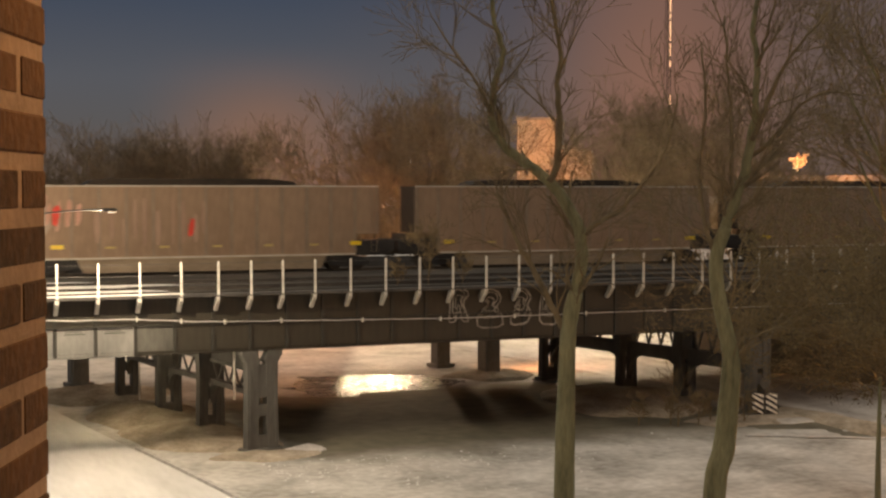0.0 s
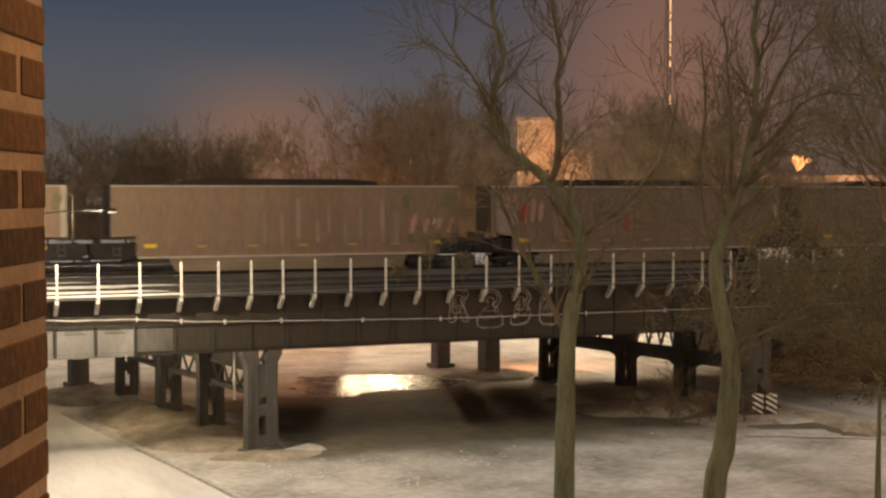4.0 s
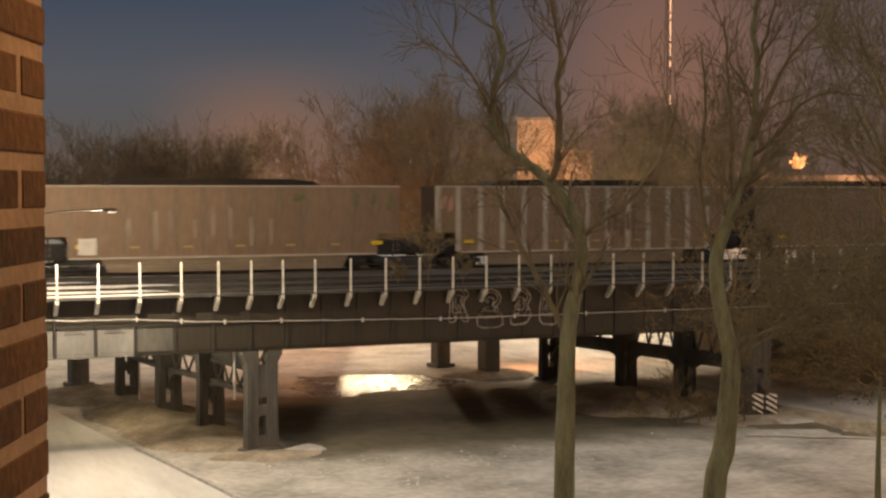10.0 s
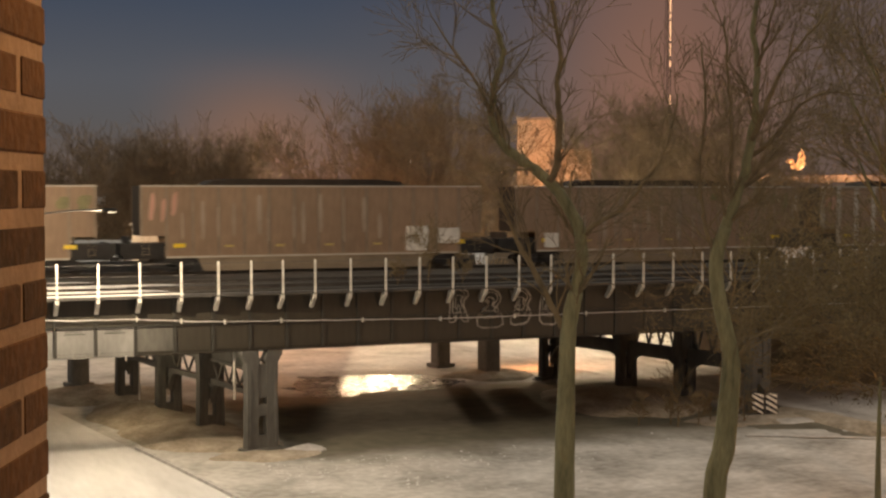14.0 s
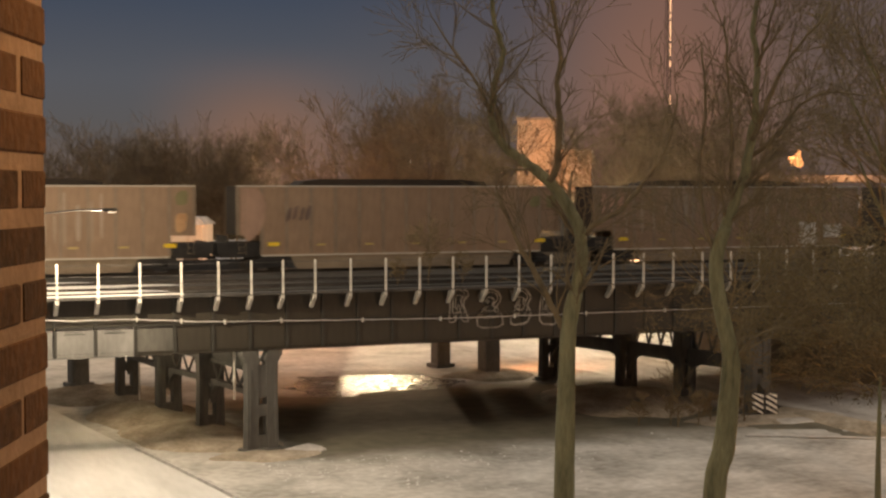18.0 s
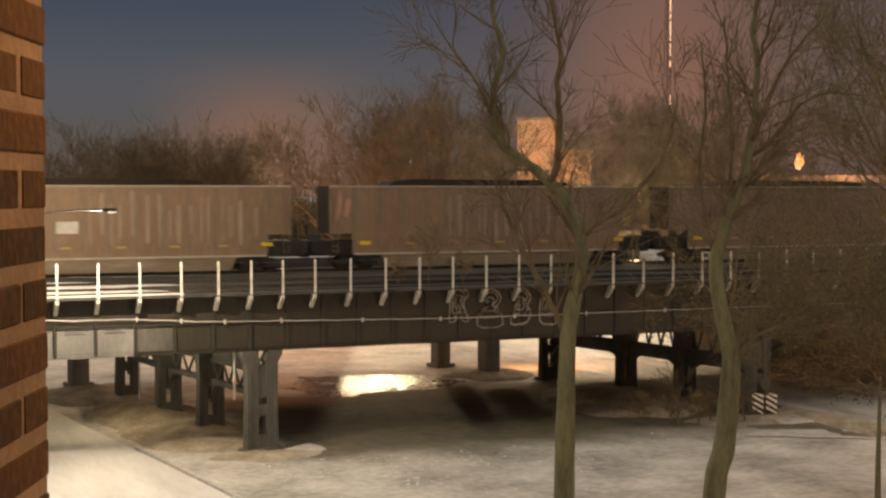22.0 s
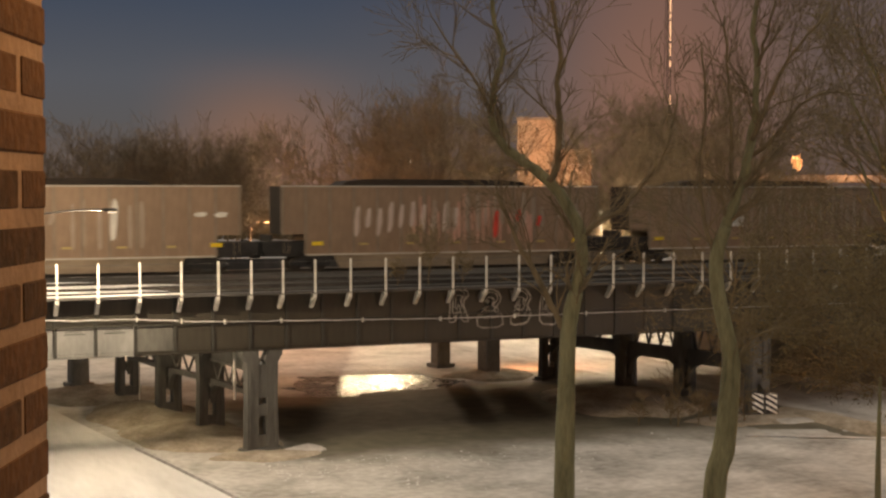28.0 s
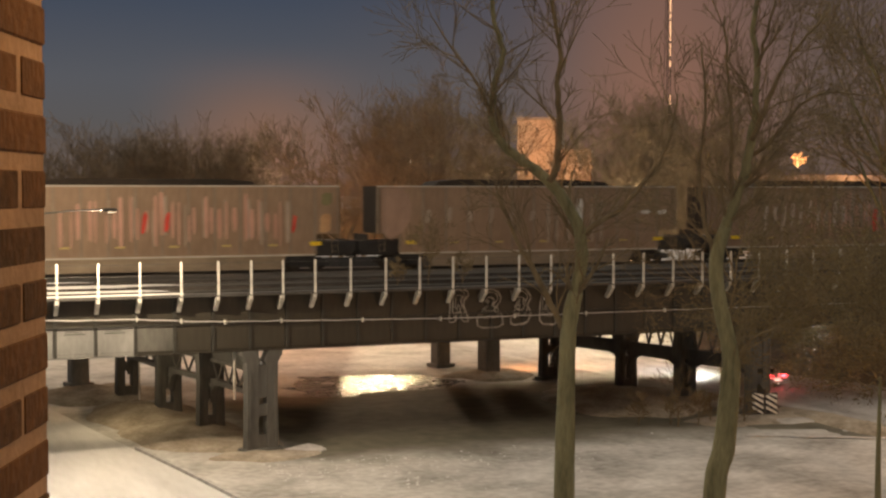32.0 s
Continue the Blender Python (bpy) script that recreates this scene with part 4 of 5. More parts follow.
def shown_marks():
    """What sets single wagons apart: sprayed paint and pale patches."""
    spray(1, 1.7, 4.2, 2.6, 5.2, PINK, TRAIN[0], "pink sprayed lettering", 4)
    spray(2, 2.2, 2.8, 2.7, 4.6, RED, TRAIN[0], "red sprayed stroke", 1, y=-0.06)
    part("graffiti", Shape().plate([(0.3, 2.4), (1.5, 2.2), (2.2, 3.2), (1.9, 4.8), (0.9, 5.5), (0.3, 5.5)], -0.04, -0.03), FADED, TRAIN[0], "pale sprayed block")
    spray(3, 0.4, 2.0, 4.0, 5.4, PINK, TRAIN[0], "pale sprayed blots", 3)
    spray(52, 10.9, 11.4, 2.4, 4.0, RED, TRAIN[0], "red sprayed stroke", 1, y=-0.06)
    streaks(53, 4.6, 12.5, 1.8, 5.2, DULL_PINK, TRAIN[0], "faded pink paint streak", 10)
    streaks(31, 10.0, 20.0, 1.7, 5.2, FADED, TRAIN[1], "faded pale paint streak", 9)
    spray(50, 22.6, 24.4, 4.3, 5.5, GREEN, TRAIN[1], "dull green sprayed patch", 1)
    spray(51, 20.5, 24.2, 2.2, 4.0, PINK, TRAIN[1], "pink sprayed letters", 4, 0.2)
    spray(4, 19.8, 22.4, 4.2, 5.5, GREEN, TRAIN[1], "dull green sprayed patch", 2)
    spray(32, 22.3, 22.7, 3.0, 3.6, CHALK, TRAIN[1], "small white sprayed dot", 1)
    spray(5, 0.3, 1.4, 3.8, 5.5, PINK, TRAIN[2], "pink sprayed patch", 2)
    streaks(33, 13.6, 16.4, 1.8, 4.6, PLUM, TRAIN[2], "dull purple run of paint", 5)
    spray(34, 22.0, 24.2, 4.0, 5.5, GREEN, TRAIN[2], "dull green sprayed patch", 2)
    spray(6, 20.5, 24.2, 4.0, 5.5, GREEN, TRAIN[3], "dull green sprayed letters", 3)
    spray(35, 16.2, 17.6, 4.5, 5.5, GREEN, TRAIN[3], "dull green sprayed blot", 1)
    streaks(36, 5.0, 16.0, 1.6, 5.2, FADED, TRAIN[3], "faded pale paint streak", 8)
    primer(18.5, 20.2, 1.25, 3.0, TRAIN[4], "white primer patch")
    primer(20.9, 22.6, 1.75, 2.85, TRAIN[4], "white primer patch")
    primer(2.3, 3.5, 1.3, 2.4, TRAIN[3], "small grey primer patch")
    streaks(37, 2.0, 17.0, 1.8, 5.4, FADED, TRAIN[4], "faded pale paint streak", 12)
    spray(9, 0.4, 2.6, 3.2, 5.5, PINK, TRAIN[4], "faded pink sprayed patch", 3)
    primer_pink = [(0.25, 2.6), (0.8, 2.0), (1.5, 2.6), (1.9, 3.4), (2.0, 4.4), (1.8, 5.2), (1.4, 5.6), (0.25, 5.6)]
    part("graffiti", Shape().plate(primer_pink, -0.045, -0.035), DULL_PINK, TRAIN[5], "slanting pink sprayed block")
    spray(38, 3.4, 5.2, 3.2, 4.6, PLUM, TRAIN[5], "dull purple sprayed scrawl", 4, 0.15)
    spray(11, 21.5, 24.2, 4.0, 5.5, GREEN, TRAIN[5], "dull green sprayed patch", 2)
    spray(39, 22.4, 24.4, 4.3, 5.6, GREEN, TRAIN[6], "dull green sprayed patch", 1)
    spray(40, 22.3, 24.3, 2.3, 4.1, PEACH, TRAIN[6], "peach sprayed block", 1)
    streaks(10, 8.5, 18.5, 1.7, 5.5, FADED, TRAIN[6], "tall faded pink paint streak", 14)
    spray(41, 0.3, 1.6, 3.2, 5.6, PINK, TRAIN[6], "pink sprayed letters", 2)
    primer(8.8, 10.2, 2.7, 3.5, TRAIN[7], "small white panel")
    streaks(42, 10.5, 22.0, 1.8, 5.5, FADED, TRAIN[7], "tall faded pale paint streak", 16)
    streaks(13, 9.5, 19.0, 1.7, 5.5, PINK, TRAIN[8], "pink run of spray paint", 20)
    streaks(43, 11.0, 20.0, 2.4, 5.5, FADED, TRAIN[8], "pale run of spray paint", 12, -0.07)
    for x, z0, z1 in ((15.9, 2.0, 4.6), (17.7, 2.9, 4.5), (19.35, 2.6, 3.9)):
        spray(int(x), x - 0.22, x + 0.3, z0, z1, RED, TRAIN[8], "bright red sprayed drop", 1, y=-0.09)
    spray(15, 5.0, 13.2, 2.2, 5.0, PALE_PINK, TRAIN[8], "row of tall white sprayed letters", 10)
    spray(44, 20.6, 23.2, 3.4, 4.0, FADED, TRAIN[8], "small pale sprayed dots", 2)
    streaks(45, 13.0, 18.0, 1.7, 5.2, FADED, TRAIN[9], "faded pale paint streak", 6)
    spray(16, 15.5, 16.3, 1.6, 5.4, CHALK, TRAIN[9], "white upright streak", 1)
    spray(17, 20.9, 23.6, 3.6, 4.2, CHALK, TRAIN[9], "small white sprayed dots", 2)
    spray(46, 3.0, 12.8, 3.0, 4.4, FADED, TRAIN[9], "row of pale sprayed dots", 6)
    part("graffiti", Shape().plate([(x * 1.3, z) for x, z in primer_pink], -0.045, -0.035), DULL_PINK, TRAIN[9], "slanting pink sprayed block")
    spray(18, 22.3, 24.3, 2.2, 4.1, PEACH, TRAIN[10], "peach sprayed block", 1)
    streaks(49, 5.5, 20.5, 1.8, 5.5, PINK, TRAIN[10], "pink run of spray paint", 28, -0.06)
    for x, z0, z1 in ((10.9, 2.4, 4.4), (12.4, 2.3, 4.5), (21.0, 2.2, 4.2)):
        spray(int(x), x - 0.22, x + 0.3, z0, z1, RED, TRAIN[10], "bright red sprayed drop", 1, y=-0.1)
    spray(47, 22.5, 24.3, 4.3, 5.5, GREEN, TRAIN[10], "dull green sprayed patch", 1)
    streaks(48, 8.0, 21.0, 1.8, 5.4, FADED, TRAIN[10], "faded pale paint streak", 10)


shown_marks()

# ---- street lamps ----
def street_lamp(head, reach, rz, label, material=LAMP_GLOW, globe=0.0):
    """A tapered pole with a curved arm; head: where the lantern hangs."""
    t = thing("street_lamp", (head[0] - reach * math.cos(radians(rz)), head[1] - reach * math.sin(radians(rz)), 0), label, "lamp", "street lamps", rz=rz)
    h = head[2]
    part("pole", Shape().tube([(0, 0, 0), (0, 0, h * 0.5), (0, 0, h - 0.3)], [0.12, 0.09, 0.065], 10), RIB, t, smooth=True)
    arm = [(0, 0, h - 0.4), (reach * 0.2, 0, h - 0.12), (reach * 0.55, 0, h + 0.02), (reach - 0.5, 0, h + 0.06), (reach - 0.3, 0, h + 0.06)]
    part("arm", Shape().tube(arm, [0.04] * 5, 8), ARM, t, "grey curved arm", smooth=True)
    lantern = Shape().plate([(reach - 0.42, h + 0.02), (reach - 0.36, h + 0.13), (reach + 0.1, h + 0.15), (reach + 0.3, h + 0.06), (reach + 0.3, h - 0.0), (reach - 0.3, h - 0.03)], -0.15, 0.15)
    lt = part("lantern", lantern, RIB, t)
    if globe:
        part("lens", Shape().tube([(reach, 0, h - 0.04 - globe * q) for q in (0.0, 0.25, 0.8, 1.3, 1.6)], [globe * q for q in (0.3, 0.75, 1.0, 0.7, 0.1)], 14), material, lt, "round glowing lens", smooth=True)
    else:
        part("lens", Shape().box(reach - 0.16, reach + 0.22, -0.12, 0.12, h - 0.07, h - 0.035, 0.04), material, lt, "glowing flat lens")
    return t


street_lamp((STREET.x, STREET.y, STREET.z + 0.06), 4.2, -YAW, "cobra-head street lamp, lit, on a tall pole")
street_lamp((3.0, 4.0, 13.2), 2.5, 180, "lit street lamp standing beside the viaduct")
street_lamp((70.0, 118.3, 14.3), 2.0, 180, "lit street lamp behind the viaduct", FAR_GLOW, 0.45)
street_lamp((15.2, 54.3, 14.4), 2.0, 180, "lit street lamp behind the viaduct", FAR_GLOW, 0.25)
# post for the added rear fill, out of sight
street_lamp((66.0, 46.0, 12.5), 1.5, 200, "unseen white lamp added to brighten the snow behind the viaduct")
street_lamp((58.0, -20.0, 12.2), 2.0, 180, "lit yard lamp over the snow")
# post for the thicket's added fill, out of view
street_lamp((40.0, -36.0, 7.2), 2.0, 180, "unseen lamp added to brighten the scrubby trees")
street_lamp((1.0, -42.0, 9.2), 2.0, 0, "lit street lamp at the corner")
street_lamp((33.0, 46.0, 11.7), 1.5, 0, "orange sodium lamp behind the viaduct", ORANGE_GLOW)


# ---- trees ----
def grow(out, rnd, p, d, length, r, level, last, spread, up, twig_r, density=1.0):
    """A limb that wanders and forks; out collects (points, radii, level)."""
    n = 5 if level < last else 3
    pts, rad = [p.copy()], [r]
    for k in range(n):
        d = (d + Vector((rnd.gauss(0, 0.14), rnd.gauss(0, 0.14), rnd.gauss(0, 0.10) + up))).normalized()
        p = p + d * (length / n)
        pts.append(p.copy())
        rad.append(max(twig_r, r * (1 - 0.62 * (k + 1) / n)))
    out.append((pts, rad, level))
    if level < last:
        for k in range(max(2, round((4.2 if level else 6) * density))):
            at = rnd.uniform(0.25, 1.0)
            i = min(n - 1, int(at * n))
            q = pts[i].lerp(pts[i + 1], at * n - i)
            base = (pts[i + 1] - pts[i]).normalized()
            side = base.orthogonal().normalized()
            side.rotate(Matrix.Rotation(rnd.uniform(0, 2 * math.pi), 3, base))
            nd = (base * math.cos(spread) + side * math.sin(spread) * rnd.uniform(0.7, 1.2)).normalized()
            grow(out, rnd, q, nd, length * rnd.uniform(0.45, 0.75), max(twig_r, rad[i] * 0.55), level + 1, last, spread, up, twig_r, density)


def tree_meshes(branches, wood, twig, cut):
    thick, thin = Shape(), Shape()
    for pts, rad, level in branches:
        if level < cut:
            thick.tube(pts, rad, 7 if level == 0 else 5)
        else:
            thin.tube(pts, rad, 3, cap=False)
    return thick, thin


def bare_tree(at, height, seed, label, wood=TWIG, twig=TWIG, trunk_r=0.22, clear=0.25, last=4, spread=0.62, limbs=7, twig_r=0.012, group="bare trees", rz=0.0, leaves=0, wide=1.0, density=1.0, leaf=1.0, up=0.05, reach=1.0, lean=1.0, floor=-1.0):
    rnd = random.Random(seed)
    t = thing("tree", at, label, "tree", group, rz=rz)
    out = []
    trunk, p = [Vector((0, 0, -0.3))], Vector((0, 0, 0))
    for k in range(6):
        trunk.append(Vector((rnd.gauss(0, 0.012) * height * lean, rnd.gauss(0, 0.012) * height * lean, height * max(0.62, clear + 0.1) * (k + 1) / 6)))
    out.append((trunk, [trunk_r * (1 - 0.12 * k) for k in range(7)], 0))
    for k in range(limbs):
        z = clear + (max(0.62, clear + 0.1) - clear) * k / max(1, limbs - 1)
        q = Vector((trunk[min(6, 1 + int(z / 0.62 * 5.9))].x, trunk[min(6, 1 + int(z / 0.62 * 5.9))].y, height * z))
        a = k * 2.4 + rnd.uniform(-0.4, 0.4)
        tilt = rnd.uniform(0.35, 0.8) * wide
        d = Vector((math.cos(a) * math.sin(tilt), math.sin(a) * math.sin(tilt), math.cos(tilt)))
        grow(out, rnd, q, d, height * rnd.uniform(0.34, 0.46) * reach, trunk_r * 0.5, 1, last, spread, up, twig_r, density)
    out = [b for b in out if b[2] < 1 or min(p.z for p in b[0]) > floor]
    thick, thin = tree_meshes(out, wood, twig, 2)
    part("trunk", thick, wood, t, smooth=True)
    part("crown", thin, twig, t, "fine bare twigs")
    if leaves:
        s = Shape()
        tips = [b for b in out if b[2] >= last - 1]
        for k in range(leaves):
            pts, _, _ = rnd.choice(tips)
            p = rnd.choice(pts) + Vector((rnd.gauss(0, 0.12), rnd.gauss(0, 0.12), rnd.gauss(0, 0.12)))
            a = Vector((rnd.gauss(0, 1), rnd.gauss(0, 1), rnd.gauss(0, 1))).normalized() * rnd.uniform(0.05, 0.1) * leaf
            b = a.orthogonal().normalized() * rnd.uniform(0.03, 0.06) * leaf
            s.add([p - a, p + b, p + a, p - b], [(0, 1, 2, 3)])
        part("withered_leaves", s, LEAF, t, "withered olive-brown leaves", "stuff")
    return t


def set_tree(at, rz, seed, label, limbs, radii, wood, last=3, depth_sway=0.5, twigs=5, twig_r=0.009):
    """A tree whose main limbs follow given lines across (x, z); the smaller branches grow from them."""
    rnd = random.Random(seed)
    t = thing("tree", at, label, "tree", "trees before the window", rz=rz)
    out = []
    for (name, line), (r0, r1) in zip(limbs, radii):
        sway = rnd.uniform(-1, 1) * depth_sway
        pts, rad = [], []
        for i in range(len(line) - 1):
            before, here, there, after = (line[min(max(i + q, 0), len(line) - 1)] for q in (-1, 0, 1, 2))
            for k in range(4):
                u = k / 4
                f = (i + u) / (len(line) - 1)
                x, z = (0.5 * (2 * here[q] + (there[q] - before[q]) * u + (2 * before[q] - 5 * here[q] + 4 * there[q] - after[q]) * u * u
                               + (3 * here[q] - before[q] - 3 * there[q] + after[q]) * u ** 3) for q in (0, 1))
                jig = 0.0 if name == "trunk" else 0.02
                pts.append(Vector((x + rnd.gauss(0, jig), sway * f * (0 if name == "trunk" else 1) + rnd.gauss(0, jig), z)))
                rad.append((r0 + (r1 - r0) * f) * (1 + 0.05 * math.sin(9 * f + seed) + rnd.gauss(0, 0.015)))
        pts.append(Vector((line[-1][0], sway * (0 if name == "trunk" else 1), line[-1][1])))
        rad.append(r1)
        out.append((pts, rad, 0))
        if name != "trunk":
            for k in range(twigs * (len(line) - 1)):
                i = rnd.randrange(1, len(pts) - 1)
                base = (pts[i + 1] - pts[i - 1]).normalized()
                side = base.orthogonal().normalized()
                side.rotate(Matrix.Rotation(rnd.uniform(0, 2 * math.pi), 3, base))
                nd = (base * 0.75 + side * rnd.uniform(0.5, 0.9) + Vector((0, 0, 0.15))).normalized()
                grow(out, rnd, pts[i], nd, rnd.uniform(0.9, 2.4), max(0.02, rad[i] * rnd.uniform(0.2, 0.4)), 1, last, 0.6, 0.03, twig_r)
    trunk_mesh, thin = Shape(), Shape()
    for k, (pts, rad, level) in enumerate(out):
        if level == 0:
            if k:
                part("limb", Shape().tube(pts, rad, 9), wood if rad[0] > 0.12 else TWIG, t, smooth=True)
            else:
                trunk_mesh.tube(pts, rad, 12)
        else:
            thin.tube(pts, rad, 5 if level == 1 else 3, cap=level == 1)
    part("trunk", trunk_mesh, wood, t, "thick mossy trunk", smooth=True)
    part("crown", thin, TWIG, t, "fine bare twigs")
    return t


TREE1 = [("trunk", [(0.0, -0.2), (0.03, 5.55), (0.08, 8.52), (0.16, 10.64), (0.36, 11.5)]),
         ("a", [(0.0, 10.4), (-0.54, 11.46), (-0.95, 12.28), (-1.24, 12.69), (-1.52, 13.42), (-1.93, 14.4)]),
         ("b", [(0.16, 10.4), (0.49, 12.28), (0.49, 13.09), (0.11, 13.99), (-0.46, 14.73), (-1.19, 15.3), (-1.84, 15.87), (-2.12, 16.69), (-1.93, 17.67), (-1.76, 18.48), (-2.01, 19.3), (-2.12, 20.6)]),
         ("c", [(-0.42, 14.69), (-0.21, 15.22), (-0.13, 16.36), (-0.21, 17.5), (-0.13, 18.48), (-0.33, 19.62), (-0.46, 20.93)]),
         ("d", [(0.49, 13.01), (0.85, 13.42), (1.67, 13.91), (2.48, 14.89), (2.97, 15.71), (3.3, 17.2)]),
         ("e", [(-2.09, 16.6), (-2.5, 17.5), (-3.23, 18.48), (-3.72, 19.3)])]
set_tree((18.57, -39.1, 0), -YAW, 11, "bare tree with a forked mossy trunk", TREE1, [(0.315, 0.21), (0.10, 0.05), (0.205, 0.055), (0.11, 0.05), (0.09, 0.03), (0.05, 0.02)], BARK, twigs=3, twig_r=0.008)
TREE2 = [("trunk", [(0.02, -0.2), (0.16, 5.58), (0.42, 6.9), (0.57, 8.5), (0.62, 9.5), (0.50, 10.2), (0.31, 11.0), (0.18, 11.8), (0.18, 12.6), (0.44, 13.4)]),
         ("b", [(0.40, 13.3), (0.73, 14.2), (0.98, 15.05), (1.14, 15.87), (1.26, 16.7), (1.30, 18.2), (1.18, 19.1), (1.42, 20.4)]),
         ("s", [(0.60, 9.4), (1.0, 9.9), (1.4, 10.3), (2.0, 10.5)]),
         ("g", [(0.18, 12.4), (-0.15, 13.6), (-0.30, 15.0), (-0.12, 16.7), (-0.22, 18.6)]),
         ("h", [(0.62, 13.9), (0.56, 15.2), (0.52, 16.4), (0.42, 17.6), (0.26, 19.4)]),
         ("i", [(1.14, 15.87), (1.50, 16.7), (1.91, 17.8), (2.42, 18.6), (3.3, 19.6)]),
         ("j", [(1.05, 15.4), (1.55, 15.7), (2.05, 16.2), (2.6, 16.9), (3.4, 17.3), (4.6, 17.2)]),
         ("k", [(1.30, 18.0), (1.55, 18.9), (1.85, 20.3)])]
set_tree((22.49, -40.73, 0), -YAW, 12, "bare tree with a crooked mossy trunk", TREE2, [(0.34, 0.17), (0.165, 0.06), (0.06, 0.02), (0.075, 0.03), (0.07, 0.03), (0.09, 0.03), (0.075, 0.025), (0.06, 0.03)], BARK, twigs=3, twig_r=0.007)

thicket = "scrubby trees beside the side street"
for k, (px, depth, h, clear, leaves) in enumerate(((15.4, 47.0, 10.4, 0.60, 9500), (17.0, 48.5, 10.8, 0.58, 9500), (19.0, 49.0, 11.0, 0.58, 8000), (13.45, 42.5, 10.6, 0.72, 9000), (15.0, 43.5, 11.0, 0.70, 9500), (16.6, 46.0, 11.6, 0.68, 9500), (17.4, 44.0, 12.0, 0.68, 9500), (14.95, 45.6, 10.4, 0.72, 9000))):
    bare_tree(place(px, depth), h, 60 + k, "scrubby tree clotted with withered leaves", BARK, TWIG, trunk_r=0.17, clear=clear, last=5, limbs=14, twig_r=0.007, group=thicket, leaves=leaves, wide=1.72, leaf=0.62, density=0.78, up=-0.018, reach=0.95, lean=0.25, floor=9.7 if clear > 0.65 else 7.6)
for k, (x, y, h) in enumerate(((47.2, -2.2, 1.9), (48.6, -1.4, 1.6), (45.6, -1.6, 1.8), (50.4, -2.4, 1.5), (43.8, -0.8, 1.6))):
    bare_tree((x, y, 0.1), h, 140 + k, "leafless brown shrub below the viaduct", TWIG, TWIG, trunk_r=0.04, clear=0.05, last=4, limbs=9, twig_r=0.009, group="shrubs below the viaduct", wide=1.3)
bare_tree(place(21.5, 60), 21, 171, "tall leafy tree at the edge of the yard", BARK, TWIG, trunk_r=0.3, clear=0.42, last=5, limbs=13, twig_r=0.010, group=thicket, leaves=7000, wide=1.3, leaf=1.0, density=0.85)
for k, (x, y, h) in enumerate(((49.5, -2.8, 3.0), (45.6, -2.4, 3.4))):
    bare_tree((x, y, 0.0), h, 200 + k, "tall leafless shrub before the viaduct", TWIG, TWIG, trunk_r=0.05, clear=0.08, last=4, limbs=7, twig_r=0.007, group="shrubs below the viaduct", wide=1.25, density=0.75)
for x, y, h in ((30.9, 1.9, 3.4), (33.0, 1.7, 1.7), (28.9, 1.9, 1.3)):
    bare_tree((x, y, DECK_Z), h, 180 + int(x), "leafless sapling rooted in the viaduct's ballast", TWIG, TWIG, trunk_r=0.035, clear=0.1, last=4, limbs=8, twig_r=0.010, group="saplings on the viaduct", wide=1.1)
for x, y, h, seed, clear in ((48.7, -3.4, 14.8, 221, 0.45),):
    bare_tree((x, y, 0.0), h, seed, "slender bare tree rising beside the viaduct", TWIG, TWIG, trunk_r=0.12, clear=clear, last=5, limbs=9, twig_r=0.008, group="slender trees beside the viaduct", wide=1.25, density=0.9)
row = "trees behind the viaduct"
# these far trees carry the haze in their paler twig colour
tall = [bare_tree(place(px, depth), h, seed, "tall bare tree behind the viaduct", HAZY_TWIG, HAZY_TWIG, trunk_r=0.3, clear=0.14, last=5, limbs=12, twig_r=0.017, group=row, wide=1.2, density=dense * 1.12, floor=8.5)
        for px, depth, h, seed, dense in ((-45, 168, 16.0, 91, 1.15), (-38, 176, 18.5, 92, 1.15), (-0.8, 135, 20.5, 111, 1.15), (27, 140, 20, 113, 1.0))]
for k, (px, depth, src, turn) in enumerate(((-32, 182, 1, 70), (-51, 178, 0, 40), (-36, 196, 1, 200), (-3.0, 150, 2, 130), (2.6, 150, 0, 220), (-30, 200, 0, 90), (-43, 186, 1, 140), (-28, 180, 1, 20),
                                             (21.5, 156, 2, 300), (23, 170, 3, 310), (58, 165, 3, 15))):
    copy_thing(tall[src], pose(*place(px, depth), 0, 0, turn))
bare_tree(place(-10.6, 140), 18.6, 100, "small spreading bare tree lit orange from behind", HAZY_TWIG, HAZY_TWIG, trunk_r=0.3, clear=0.3, last=5, limbs=8, twig_r=0.022, group=row, wide=1.5, density=0.9)
# dark scrub along the far side of the yard
rnd = random.Random(77)
scrub = Shape()
for k in range(5200):
    px = rnd.uniform(-75, 75)
    base = Vector(place(px, 188 + rnd.gauss(0, 2.5) + 0.1 * px))
    tip = base + Vector((rnd.gauss(0, 0.9), rnd.gauss(0, 0.9), rnd.uniform(2.5, 6.2) * (0.8 + 0.3 * math.sin(px * 0.4))))
    scrub.tube([base, base.lerp(tip, 0.5) + Vector((rnd.gauss(0, 0.25), 0, 0)), tip], [0.09, 0.07, 0.03], 3, cap=False)
solid("scrub", scrub, TWIG, "dense dark scrub along the far yard", "scrub", kind="stuff")

# added band of stems that covers the pale far snow, in place of a dark town
woods = Shape()
